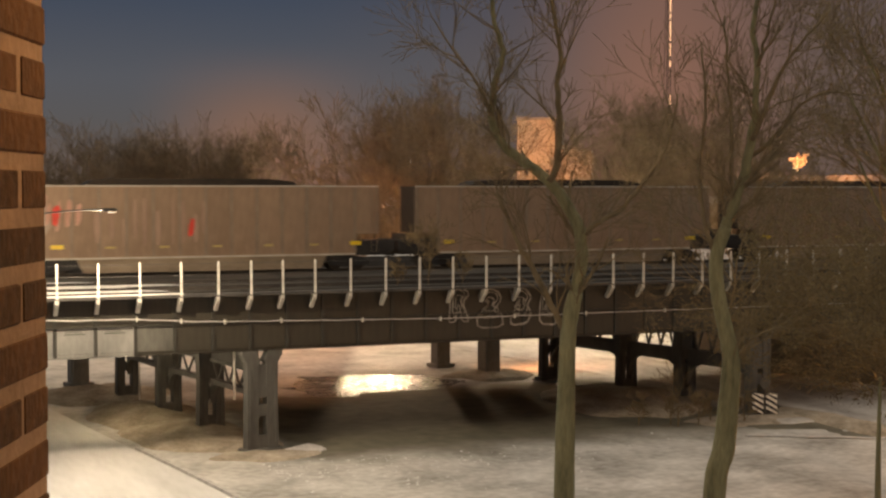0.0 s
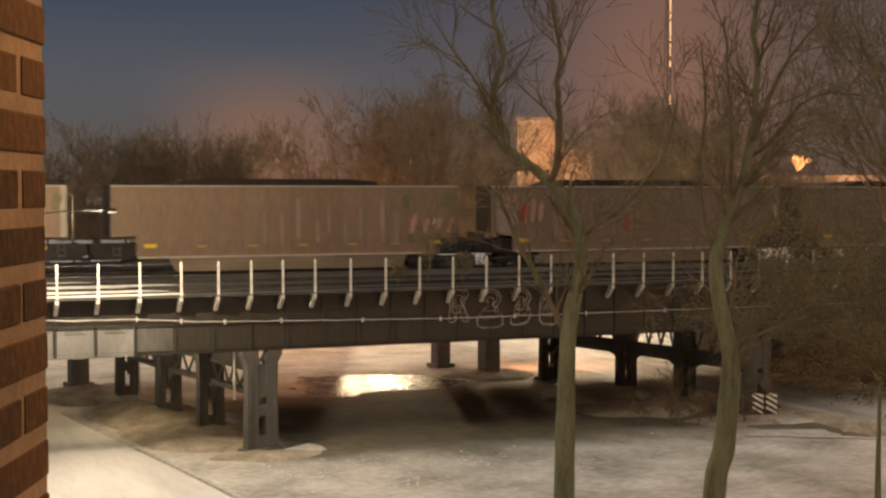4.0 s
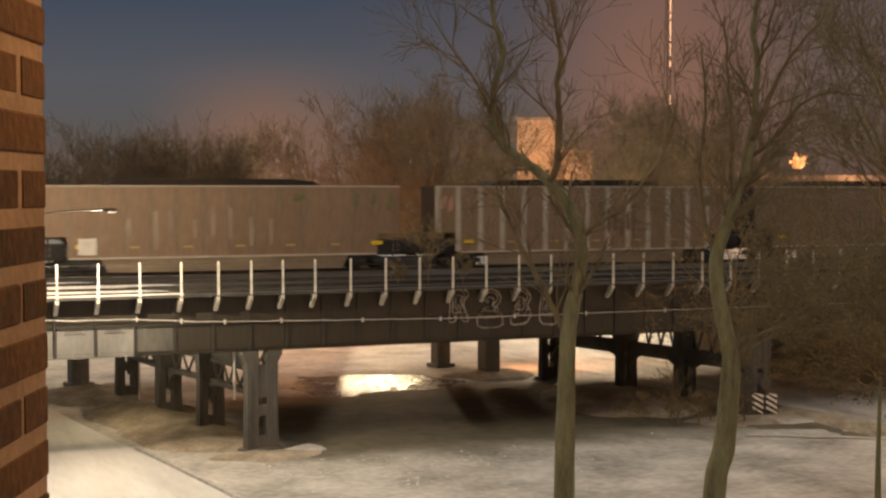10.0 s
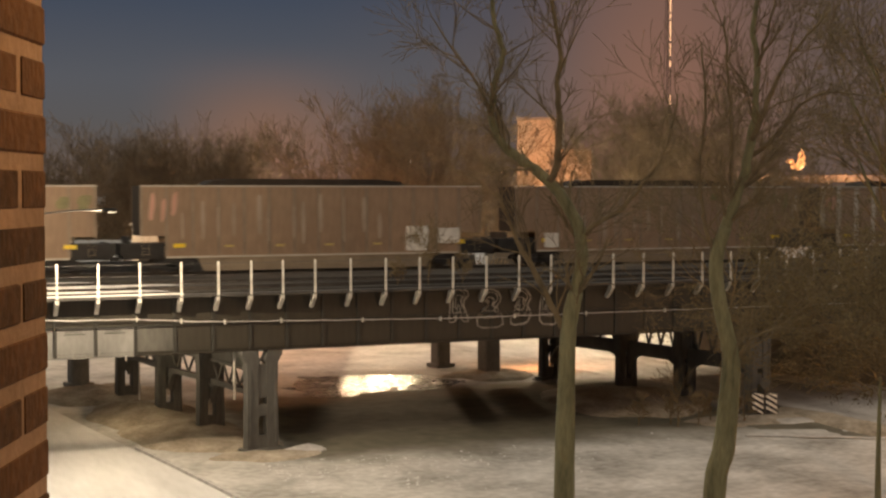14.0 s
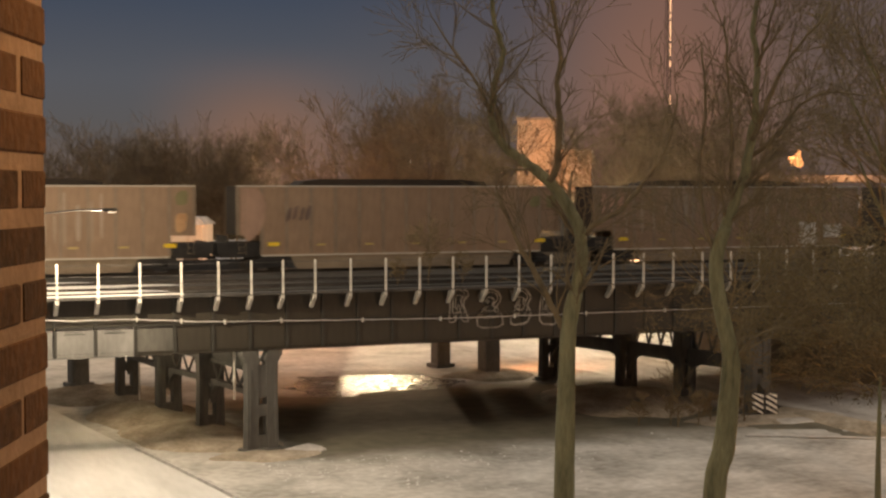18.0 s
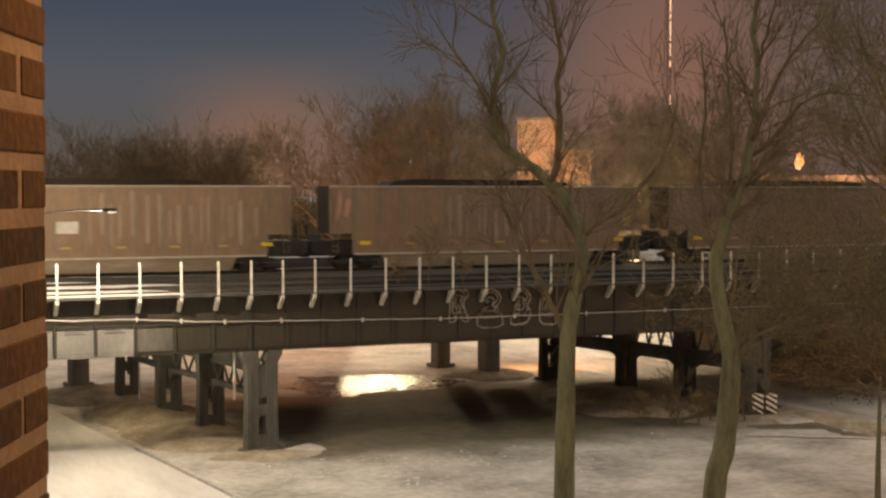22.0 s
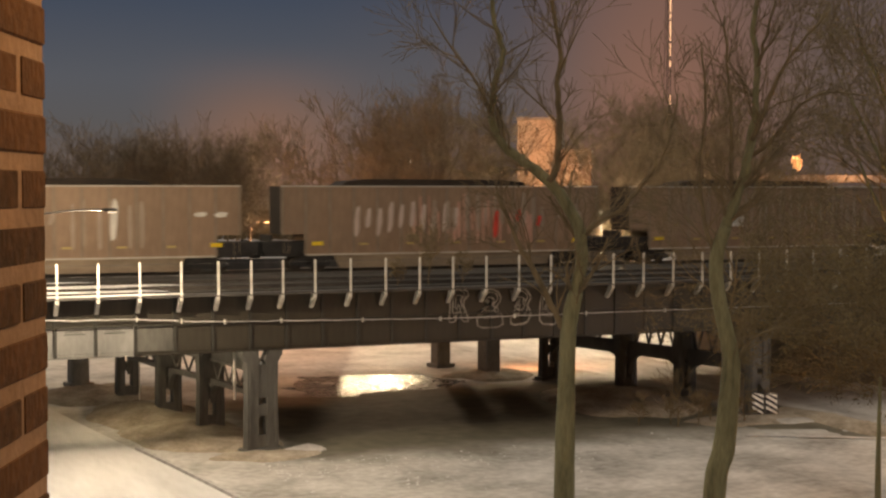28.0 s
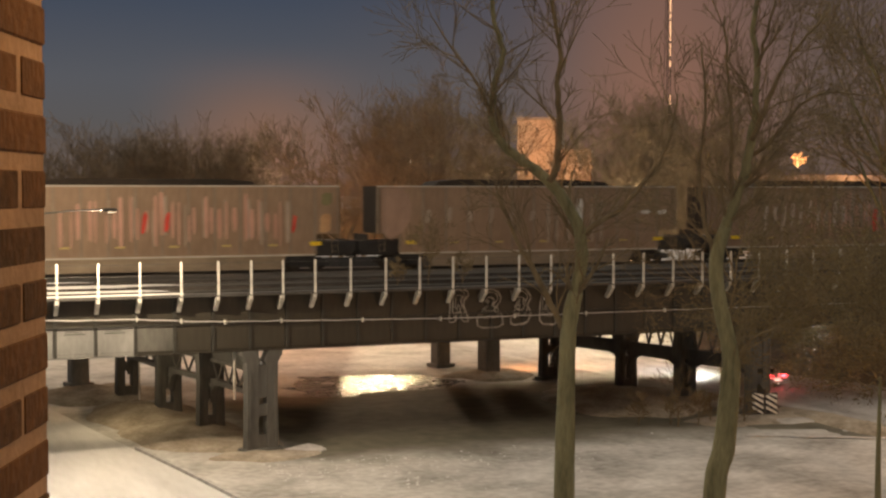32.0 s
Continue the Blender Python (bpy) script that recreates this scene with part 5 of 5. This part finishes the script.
for k in range(5200):
    px = rnd.uniform(-190, 190)
    base = Vector(place(px, 430 + rnd.uniform(-14, 14)))
    h = rnd.uniform(6, 15) * (0.85 + 0.2 * math.sin(px * 0.11) + 0.1 * math.sin(px * 0.37))
    tip = base + Vector((rnd.gauss(0, 1.5), rnd.gauss(0, 1.5), h))
    woods.tube([base, base.lerp(tip, 0.6) + Vector((rnd.gauss(0, 0.5), 0, 0)), tip], [0.34, 0.26, 0.06], 3, cap=False)
solid("far_woods", woods, TWIG, "band of dark stems standing in for the dark town on the horizon", "woods", kind="stuff")

# ---- the distance ----
works = thing("works_building", place(20.8, 262), "tall clad works building lit orange by floodlights", "building", rz=-YAW - 8)
part("main_block", Shape().box(-6.8, 1.4, 0, 14, 0, 28.0), CLAD, works)
part("low_wing", Shape().box(1.41, 7.2, 1, 13, 0, 22.5), CLAD, works)
part("roof_edge", Shape().box(-7.0, 1.6, -0.2, 14.2, 28.0, 28.5), CONCRETE, works)
for k in range(9):
    part("wall_rib", Shape().box(-6.6 + k * 0.98, -6.45 + k * 0.98, -0.15, -0.001, 0, 27.8), CLAD, works)
for k in range(5):
    part("wall_rib", Shape().box(1.9 + k * 1.1, 2.05 + k * 1.1, 0.85, 0.999, 0, 22.3), CLAD, works)
for k in range(4):
    part("window_strip", Shape().box(-5.5 + k * 1.8, -4.4 + k * 1.8, -0.06, -0.002, 17.5, 18.6), BLACK, works)

depot = thing("depot", place(21.5, 236), "long dark depot before the works", "building", rz=-YAW)
part("depot_wall", Shape().box(-14.0, 12.0, 0, 10, 0, 13.6), STEEL, depot)
part("depot_roof", Shape().box(-14.3, 12.3, -0.3, 10.3, 13.61, 14.2), CAR_ROOF, depot)
for k in range(6):
    part("depot_door", Shape().box(-12.5 + 4 * k, -9.8 + 4 * k, -0.08, -0.002, 0.1, 4.2), RUST, depot)

mast = thing("lattice_mast", place(48.4, 300), "tall lattice mast strung with orange-white lights", "mast")
for sx, sy in ((-1, -1), (1, -1), (1, 1), (-1, 1)):
    part("mast_leg", Shape().bar((sx * 0.9, sy * 0.9, 0), (sx * 0.25, sy * 0.25, 62), 0.06, 5), RUST, mast)
br = Shape()
for k in range(30):
    z, w = k * 2.0, 0.9 - 0.65 * k / 30
    br.bar((-w, -w, z), (w, -w, z + 2), 0.03, 4)
    br.bar((w, -w, z), (-w, -w, z + 2), 0.03, 4)
part("mast_bracing", br, RUST, mast)
for z0, z1 in ((15.6, 19.2), (19.8, 21.0), (24.2, 26.6), (30.6, 32.2), (33.2, 35.2), (41.3, 42.6), (43.6, 46.2), (46.8, 51.0), (51.4, 52.6), (53.0, 58.0)):
    part("light_strip", Shape().box(-0.14, 0.14, -1.2, -1.0, z0, z1, 0.05), MAST_GLOW, mast, "glowing light strip")

highway = thing("elevated_road", place(100, 420), "far elevated road edged with lit parapets", "bridge", rz=-YAW + 2)
part("road_deck", Shape().box(-9, 90, 0, 12, 17.2, 18.2), CONCRETE, highway)
part("parapet", Shape().box(-9, 90, -0.3, -0.001, 17.6, 19.5), CONCRETE, highway, "pale parapet")
for k in range(8):
    part("support", Shape().box(-8 + k * 13, -6.5 + k * 13, 4, 7, 0, 17.2), CONCRETE, highway)
lamp("highway_light", (place(88, 410))[:2] + (25,), 20000, SODIUM, 0.5)
lamp("highway_light", (place(120, 410))[:2] + (25,), 20000, SODIUM, 0.5)
for k, (px, depth, z, w) in enumerate(((77.6, 380, 17.2, 0.7), (82.0, 380, 17.4, 0.9), (120.5, 380, 22.5, 0.5), (118.0, 380, 22.3, 0.4), (61.6, 380, 18.0, 0.6), (58.0, 330, 25.8, 0.3), (-8.35, 330, 22.7, 0.3), (13.7, 330, 19.0, 0.5), (-3.7, 157.5, 17.9, 0.1), (-7.2, 145.8, 14.3, 0.3), (-1.8, 152, 13.4, 0.3))):
    d = thing("far_lamp", place(px, depth), "far lit lamp on a thin pole", "lamp", "far lamps")
    part("pole", Shape().bar((0, 0, 0), (0, 0, z - 0.2), 0.06, 5), RUST, d)
    part("lens", Shape().box(-w / 2, w / 2, -0.2, 0.2, z - 0.2, z + 0.2, 0.08), ORANGE_GLOW if k % 2 else FAR_GLOW, d)
# low lights of a far loading bay, seen below the train
for k, (px, z, w, h, m) in enumerate(((28.6, 4.72, 9.5, 0.17, STRIP_GLOW), (32.2, 5.02, 6.6, 0.16, STRIP_GLOW), (17.0, 4.72, 0.8, 0.22, FAR_GLOW), (21.2, 4.74, 2.2, 0.15, STRIP_GLOW), (25.6, 5.0, 1.3, 0.3, ORANGE_GLOW), (42.5, 5.0, 1.8, 0.2, STRIP_GLOW), (36.6, 4.9, 1.2, 0.25, FAR_GLOW))):
    d = thing("strip_lamp", place(px, 184), "long glowing strip lamp over a far loading bay", "lamp", "far bay lamps", rz=-YAW)
    part("stand", Shape().bar((0, 0.2, 0), (0, 0.2, z), 0.06, 5), RUST, d)
    part("lens", Shape().box(-w / 2, w / 2, -0.1, 0.1, z, z + h, 0.05), m, d, "glowing lens")
house = thing("long_shed", place(-26.0, 130), "pale shed behind the viaduct, lit by a street lamp", "building", rz=-YAW)
part("shed_wall", Shape().box(-3.2, 3.4, 0, 6, 0, 11.3), TANK, house)
part("shed_roof", Shape().add([(-3.5, -0.3, 11.3), (3.7, -0.3, 11.3), (3.7, 6.3, 11.3), (-3.5, 6.3, 11.3), (-2.6, 0.4, 12.0), (2.9, 0.4, 12.0), (2.9, 5.6, 12.0), (-2.6, 5.6, 12.0)],
     [(3, 2, 1, 0), (4, 5, 6, 7), (0, 1, 5, 4), (1, 2, 6, 5), (2, 3, 7, 6), (3, 0, 4, 7)]), SNOW, house, "snow-covered hipped roof")
for k in range(3):
    part("shed_door", Shape().box(-2.6 + 2.1 * k, -1.2 + 2.1 * k, -0.06, -0.002, 6.0, 9.4), STEEL, house)
# unseen block, added to keep the far street lamp off the ground at left
blocker = thing("yard_store", (40.0, 62.0, 0), "unseen low block added to shade the ground from the far lamp", "building", rz=0)
part("store_wall", Shape().box(-7.5, 6.6, -2.5, 2.5, 0, 7.2), SOOTY, blocker)
part("store_roof", Shape().box(-7.8, 6.7, -2.8, 2.8, 7.21, 7.5), CAR_ROOF, blocker)
flare = thing("flare_stack", place(128.2, 500), "thin flare stack burning with an orange flame", "stack")
part("stack_pipe", Shape().tube([(0, 0, 0), (0, 0, 23)], [0.6, 0.45], 10), RUST, flare)
FLAMES = []
for k, (dx, z, w, h, m) in enumerate(((0.0, 20.0, 1.5, 6.0, FLAME), (1.1, 21.4, 1.3, 4.6, FLAME), (-1.2, 20.8, 1.2, 4.2, FLAME), (0.2, 20.2, 0.8, 3.6, FLAME_CORE), (2.6, 22.4, 0.9, 2.6, FLAME))):
    rnd = random.Random(k)
    pts = [(dx * 0.2 + rnd.gauss(0, 0.2) * q, 0, z - 20 + h * q / 6) for q in range(7)]
    f = part("flame", Shape().tube(pts, [w * s for s in (0.35, 0.8, 1.0, 0.85, 0.6, 0.35, 0.08)], 9), m, flare, "flickering orange tongue of fire", smooth=True)
    f.matrix_basis = pose(dx * 0.5, 0, 23)
    FLAMES.append(f)

# ---- the building with the window ----
# local frame: x to the right, y outwards from the window, z up, origin at the eye
home = thing("brick_building", EYE, "brick apartment house with the open window", "building", kind="structure", rz=-YAW)
OUT, LEFT, HIGH = 1.667, -0.478, 0.0648
wall = Shape()
wall.box(-9.0, LEFT - 0.002, OUT - 0.47, OUT - 0.001, -14.4, 4.0)
wall.box(1.15, 9.0, OUT - 0.47, OUT - 0.001, -14.4, 4.0)
wall.box(LEFT - 0.002, 1.15, OUT - 0.47, OUT - 0.001, -14.4, -0.62)
wall.box(LEFT - 0.002, 1.15, OUT - 0.47, OUT - 0.001, 0.95, 4.0)
part("wall_core", wall, MORTAR, home, "mortar bed of the brick wall")
part("room_wall", Shape().box(-3.0, 3.0, -3.1, -3.0, -1.45, 1.3).box(-3.1, -3.0, -3.1, OUT - 0.47, -1.45, 1.3).box(3.0, 3.1, -3.1, OUT - 0.47, -1.45, 1.3), PLASTER, home)
part("room_floor", Shape().box(-3.0, 3.0, -3.0, OUT - 0.47, -1.55, -1.45), BOARD, home)
part("room_ceiling", Shape().box(-3.0, 3.0, -3.0, OUT - 0.47, 1.3, 1.4), PLASTER, home)
part("roof", Shape().box(-9.2, 9.2, -8.0, OUT + 0.2, 4.0, 4.3), STEEL, home)
part("window_sill", Shape().box(LEFT, 1.15, OUT - 0.5, OUT + 0.06, -0.62, -0.56, 0.01), CONCRETE, home)


part("window_lantern", Shape().box(-0.02, 0.06, OUT, 2.06, 1.12, 1.16, 0.01).box(0.005, 0.035, 1.985, 2.015, 0.9, 1.12).box(-0.07, 0.11, 1.91, 2.09, 0.84, 0.9, 0.02), STEEL, home, "small lantern over the window")
lantern = part("wall_lantern", Shape().box(-5.25, -4.75, OUT, 2.15, 3.0, 3.5, 0.05), STEEL, home, "lit lantern on the outer wall")
part("lens", Shape().box(-5.2, -4.8, 2.155, 2.19, 3.05, 3.4, 0.01), ORANGE_GLOW, lantern)


def brick_mesh(length, wide):
    """A brick with worn edges, x along the reveal's face normal, y along the course."""
    s = Shape()
    b = 0.006
    h = HIGH - 0.012
    for z, inset in ((0, b), (b, 0), (h - b, 0), (h, b)):
        s.v += [(-wide, inset, z), (-inset, inset, z), (-inset, length - inset, z), (-wide, length - inset, z)]
    s.f = [(3, 2, 1, 0), (12, 13, 14, 15)] + [(r * 4 + k, r * 4 + (k + 1) % 4, r * 4 + 4 + (k + 1) % 4, r * 4 + 4 + k) for r in range(3) for k in range(4)]
    return s.mesh("brick", BRICK)


LONG, HEAD, HALF = brick_mesh(0.198, 0.095), brick_mesh(0.088, 0.2), brick_mesh(0.15, 0.2)
for c in range(-10, 15):
    z = c * HIGH + 0.0414
    if c % 2:
        rowb = ((HEAD, OUT - 0.088), (LONG, OUT - 0.303), (HALF, OUT - 0.469))
    else:
        rowb = ((LONG, OUT - 0.198), (LONG, OUT - 0.413))
    for me, y in rowb:
        piece("brick", me, home, (LEFT + random.uniform(-0.0015, 0.0015), y + random.uniform(-0.0015, 0.001), z))

# ---- the car ----
def small_car():
    """A hatchback; x across, y ahead, origin below its middle."""
    t = thing("car", (60.6, -600, 0.05), "grey hatchback car with its lights on", "car")
    prof = [(-2.15, 0.28), (-2.2, 0.62), (-2.12, 0.95), (-1.75, 1.02), (-1.3, 1.42), (0.25, 1.46), (1.0, 1.0), (1.9, 0.86), (2.2, 0.62), (2.22, 0.3)]
    body = Shape()
    rows = []
    for x, s in ((-0.86, 0.9), (-0.8, 0.99), (0.8, 0.99), (0.86, 0.9)):
        rows.append([(x * (0.86 if z > 1.05 else 1.0), y * (0.985 if abs(x) > 0.82 else 1), 0.28 + (z - 0.28) * s) for y, z in prof])
    n = len(prof)
    body.v = [p for r in rows for p in r]
    body.f = [tuple(range(n)), tuple(range(3 * n, 4 * n))[::-1]] + [(r * n + i, (r + 1) * n + i, (r + 1) * n + (i + 1) % n, r * n + (i + 1) % n) for r in range(3) for i in range(n)]
    part("body", body, PAINTCAR, t)
    part("rear_window", Shape().add([(-0.6, -1.73, 1.06), (0.6, -1.73, 1.06), (0.55, -1.36, 1.39), (-0.55, -1.36, 1.39), (-0.6, -1.76, 1.06), (0.6, -1.76, 1.06), (0.55, -1.39, 1.39), (-0.55, -1.39, 1.39)],
         [(0, 1, 2, 3), (7, 6, 5, 4), (0, 4, 5, 1), (1, 5, 6, 2), (2, 6, 7, 3), (3, 7, 4, 0)]), CARGLASS, t)
    for sx in (-1, 1):
        part("side_window", Shape().add([(sx * x, y, z) for x in (0.745, 0.775) for y, z in ((-1.2, 1.08), (0.75, 1.08), (0.2, 1.36), (-1.1, 1.36))],
             [(0, 1, 2, 3), (7, 6, 5, 4), (0, 4, 5, 1), (1, 5, 6, 2), (2, 6, 7, 3), (3, 7, 4, 0)]), CARGLASS, t)
        part("tail_light", Shape().box(sx * 0.66 - 0.18, sx * 0.66 + 0.18, -2.27, -2.12, 0.84, 0.98, 0.02), TAIL_GLOW, t, "glowing red tail light")
        part("headlight", Shape().box(sx * 0.6 - 0.1, sx * 0.6 + 0.1, 2.17, 2.24, 0.64, 0.70), HEAD_GLOW, t, "glowing white headlight")
        x0, x1 = sx * 0.6 - 0.13, sx * 0.6 + 0.13
        # added box round each lens, no part of the car, that narrows the beam
        part("headlight_hood", Shape().box(x0, x1, 2.15, 2.62, 0.70, 0.73).box(x0, x1, 2.15, 2.62, 0.55, 0.58).box(x0 - 0.03, x0, 2.15, 2.62, 0.55, 0.73).box(x1, x1 + 0.03, 2.15, 2.62, 0.55, 0.73), BLACK, t)
        for y in (-1.35, 1.35):
            w = part("wheel", Shape().bar((sx * 0.68, y, 0.31), (sx * 0.88, y, 0.31), 0.31, 16), RUBBER, t)
            part("rim", Shape().bar((sx * 0.86, y, 0.31), (sx * 0.895, y, 0.31), 0.19, 10), PALE, w)
    part("number_plate", Shape().box(-0.3, 0.3, -2.23, -2.205, 0.56, 0.74), PLATE_GLOW, t, "pale number plate whose lighting is put in as glow")
    part("bumper", Shape().box(-0.84, 0.84, -2.26, -2.12, 0.3, 0.5, 0.04), PAINTCAR, t)
    return t


CAR = small_car()


def motions():
    """Everything that moves: the train, its wheels, the car and the flare's flames."""
    def run(t):
        return SPEED * t + GAIN * t * t
    for k, wagon in TRAIN.items():
        walk(wagon, [(4.0 * i, pose(FIRST - PITCH * k + run(4.0 * i), TRAIN_Y, RAIL_Z)) for i in range(9)])
        first = max(0.0, (PITCH * k - PITCH - 6) / (SPEED + 0.14))
        until = min(32.0, (PITCH * k + 75) / SPEED)
        if until <= 0 or first >= 32:
            continue
        count = int((until - first) / 0.0667)
        times = [first + 0.0667 * i for i in range(count + 1)]
        for tr in [c for c in wagon.children if c.name.startswith("truck")]:
            for ws in tr.children:
                x = ws.location.x
                rows = [(t, Matrix.Translation((x, 0, WHEEL)) @ Matrix.Rotation((run(t) - run(first)) / WHEEL, 4, "Y")) for t in times]
                if first > 0:
                    rows.insert(0, (0.0, rows[0][1]))
                if until < 32:
                    rows.append((32.0, rows[-1][1]))
                walk(ws, rows)

    def drive(t):
        along = 20.5 * (t - 31.8) + 2.2
        return pose(61.85 - 0.168 * along, 4.9 + 0.985 * along, 0.05, 0, 0, 9.7)
    walk(CAR, [(0.0, drive(0.0)), (16.0, drive(16.0)), (32.0, drive(32.0))])
    rnd = random.Random(5)
    for k, f in enumerate(FLAMES):
        home_at = f.matrix_basis.translation.copy()
        rows = []
        for i in range(81):
            rows.append((0.4 * i, pose(home_at.x + rnd.uniform(-0.8, 0.8), 0, home_at.z + rnd.uniform(-1.2, 0.8), rnd.uniform(-12, 12), rnd.uniform(-38, 38), 0)))
        walk(f, rows)


motions()
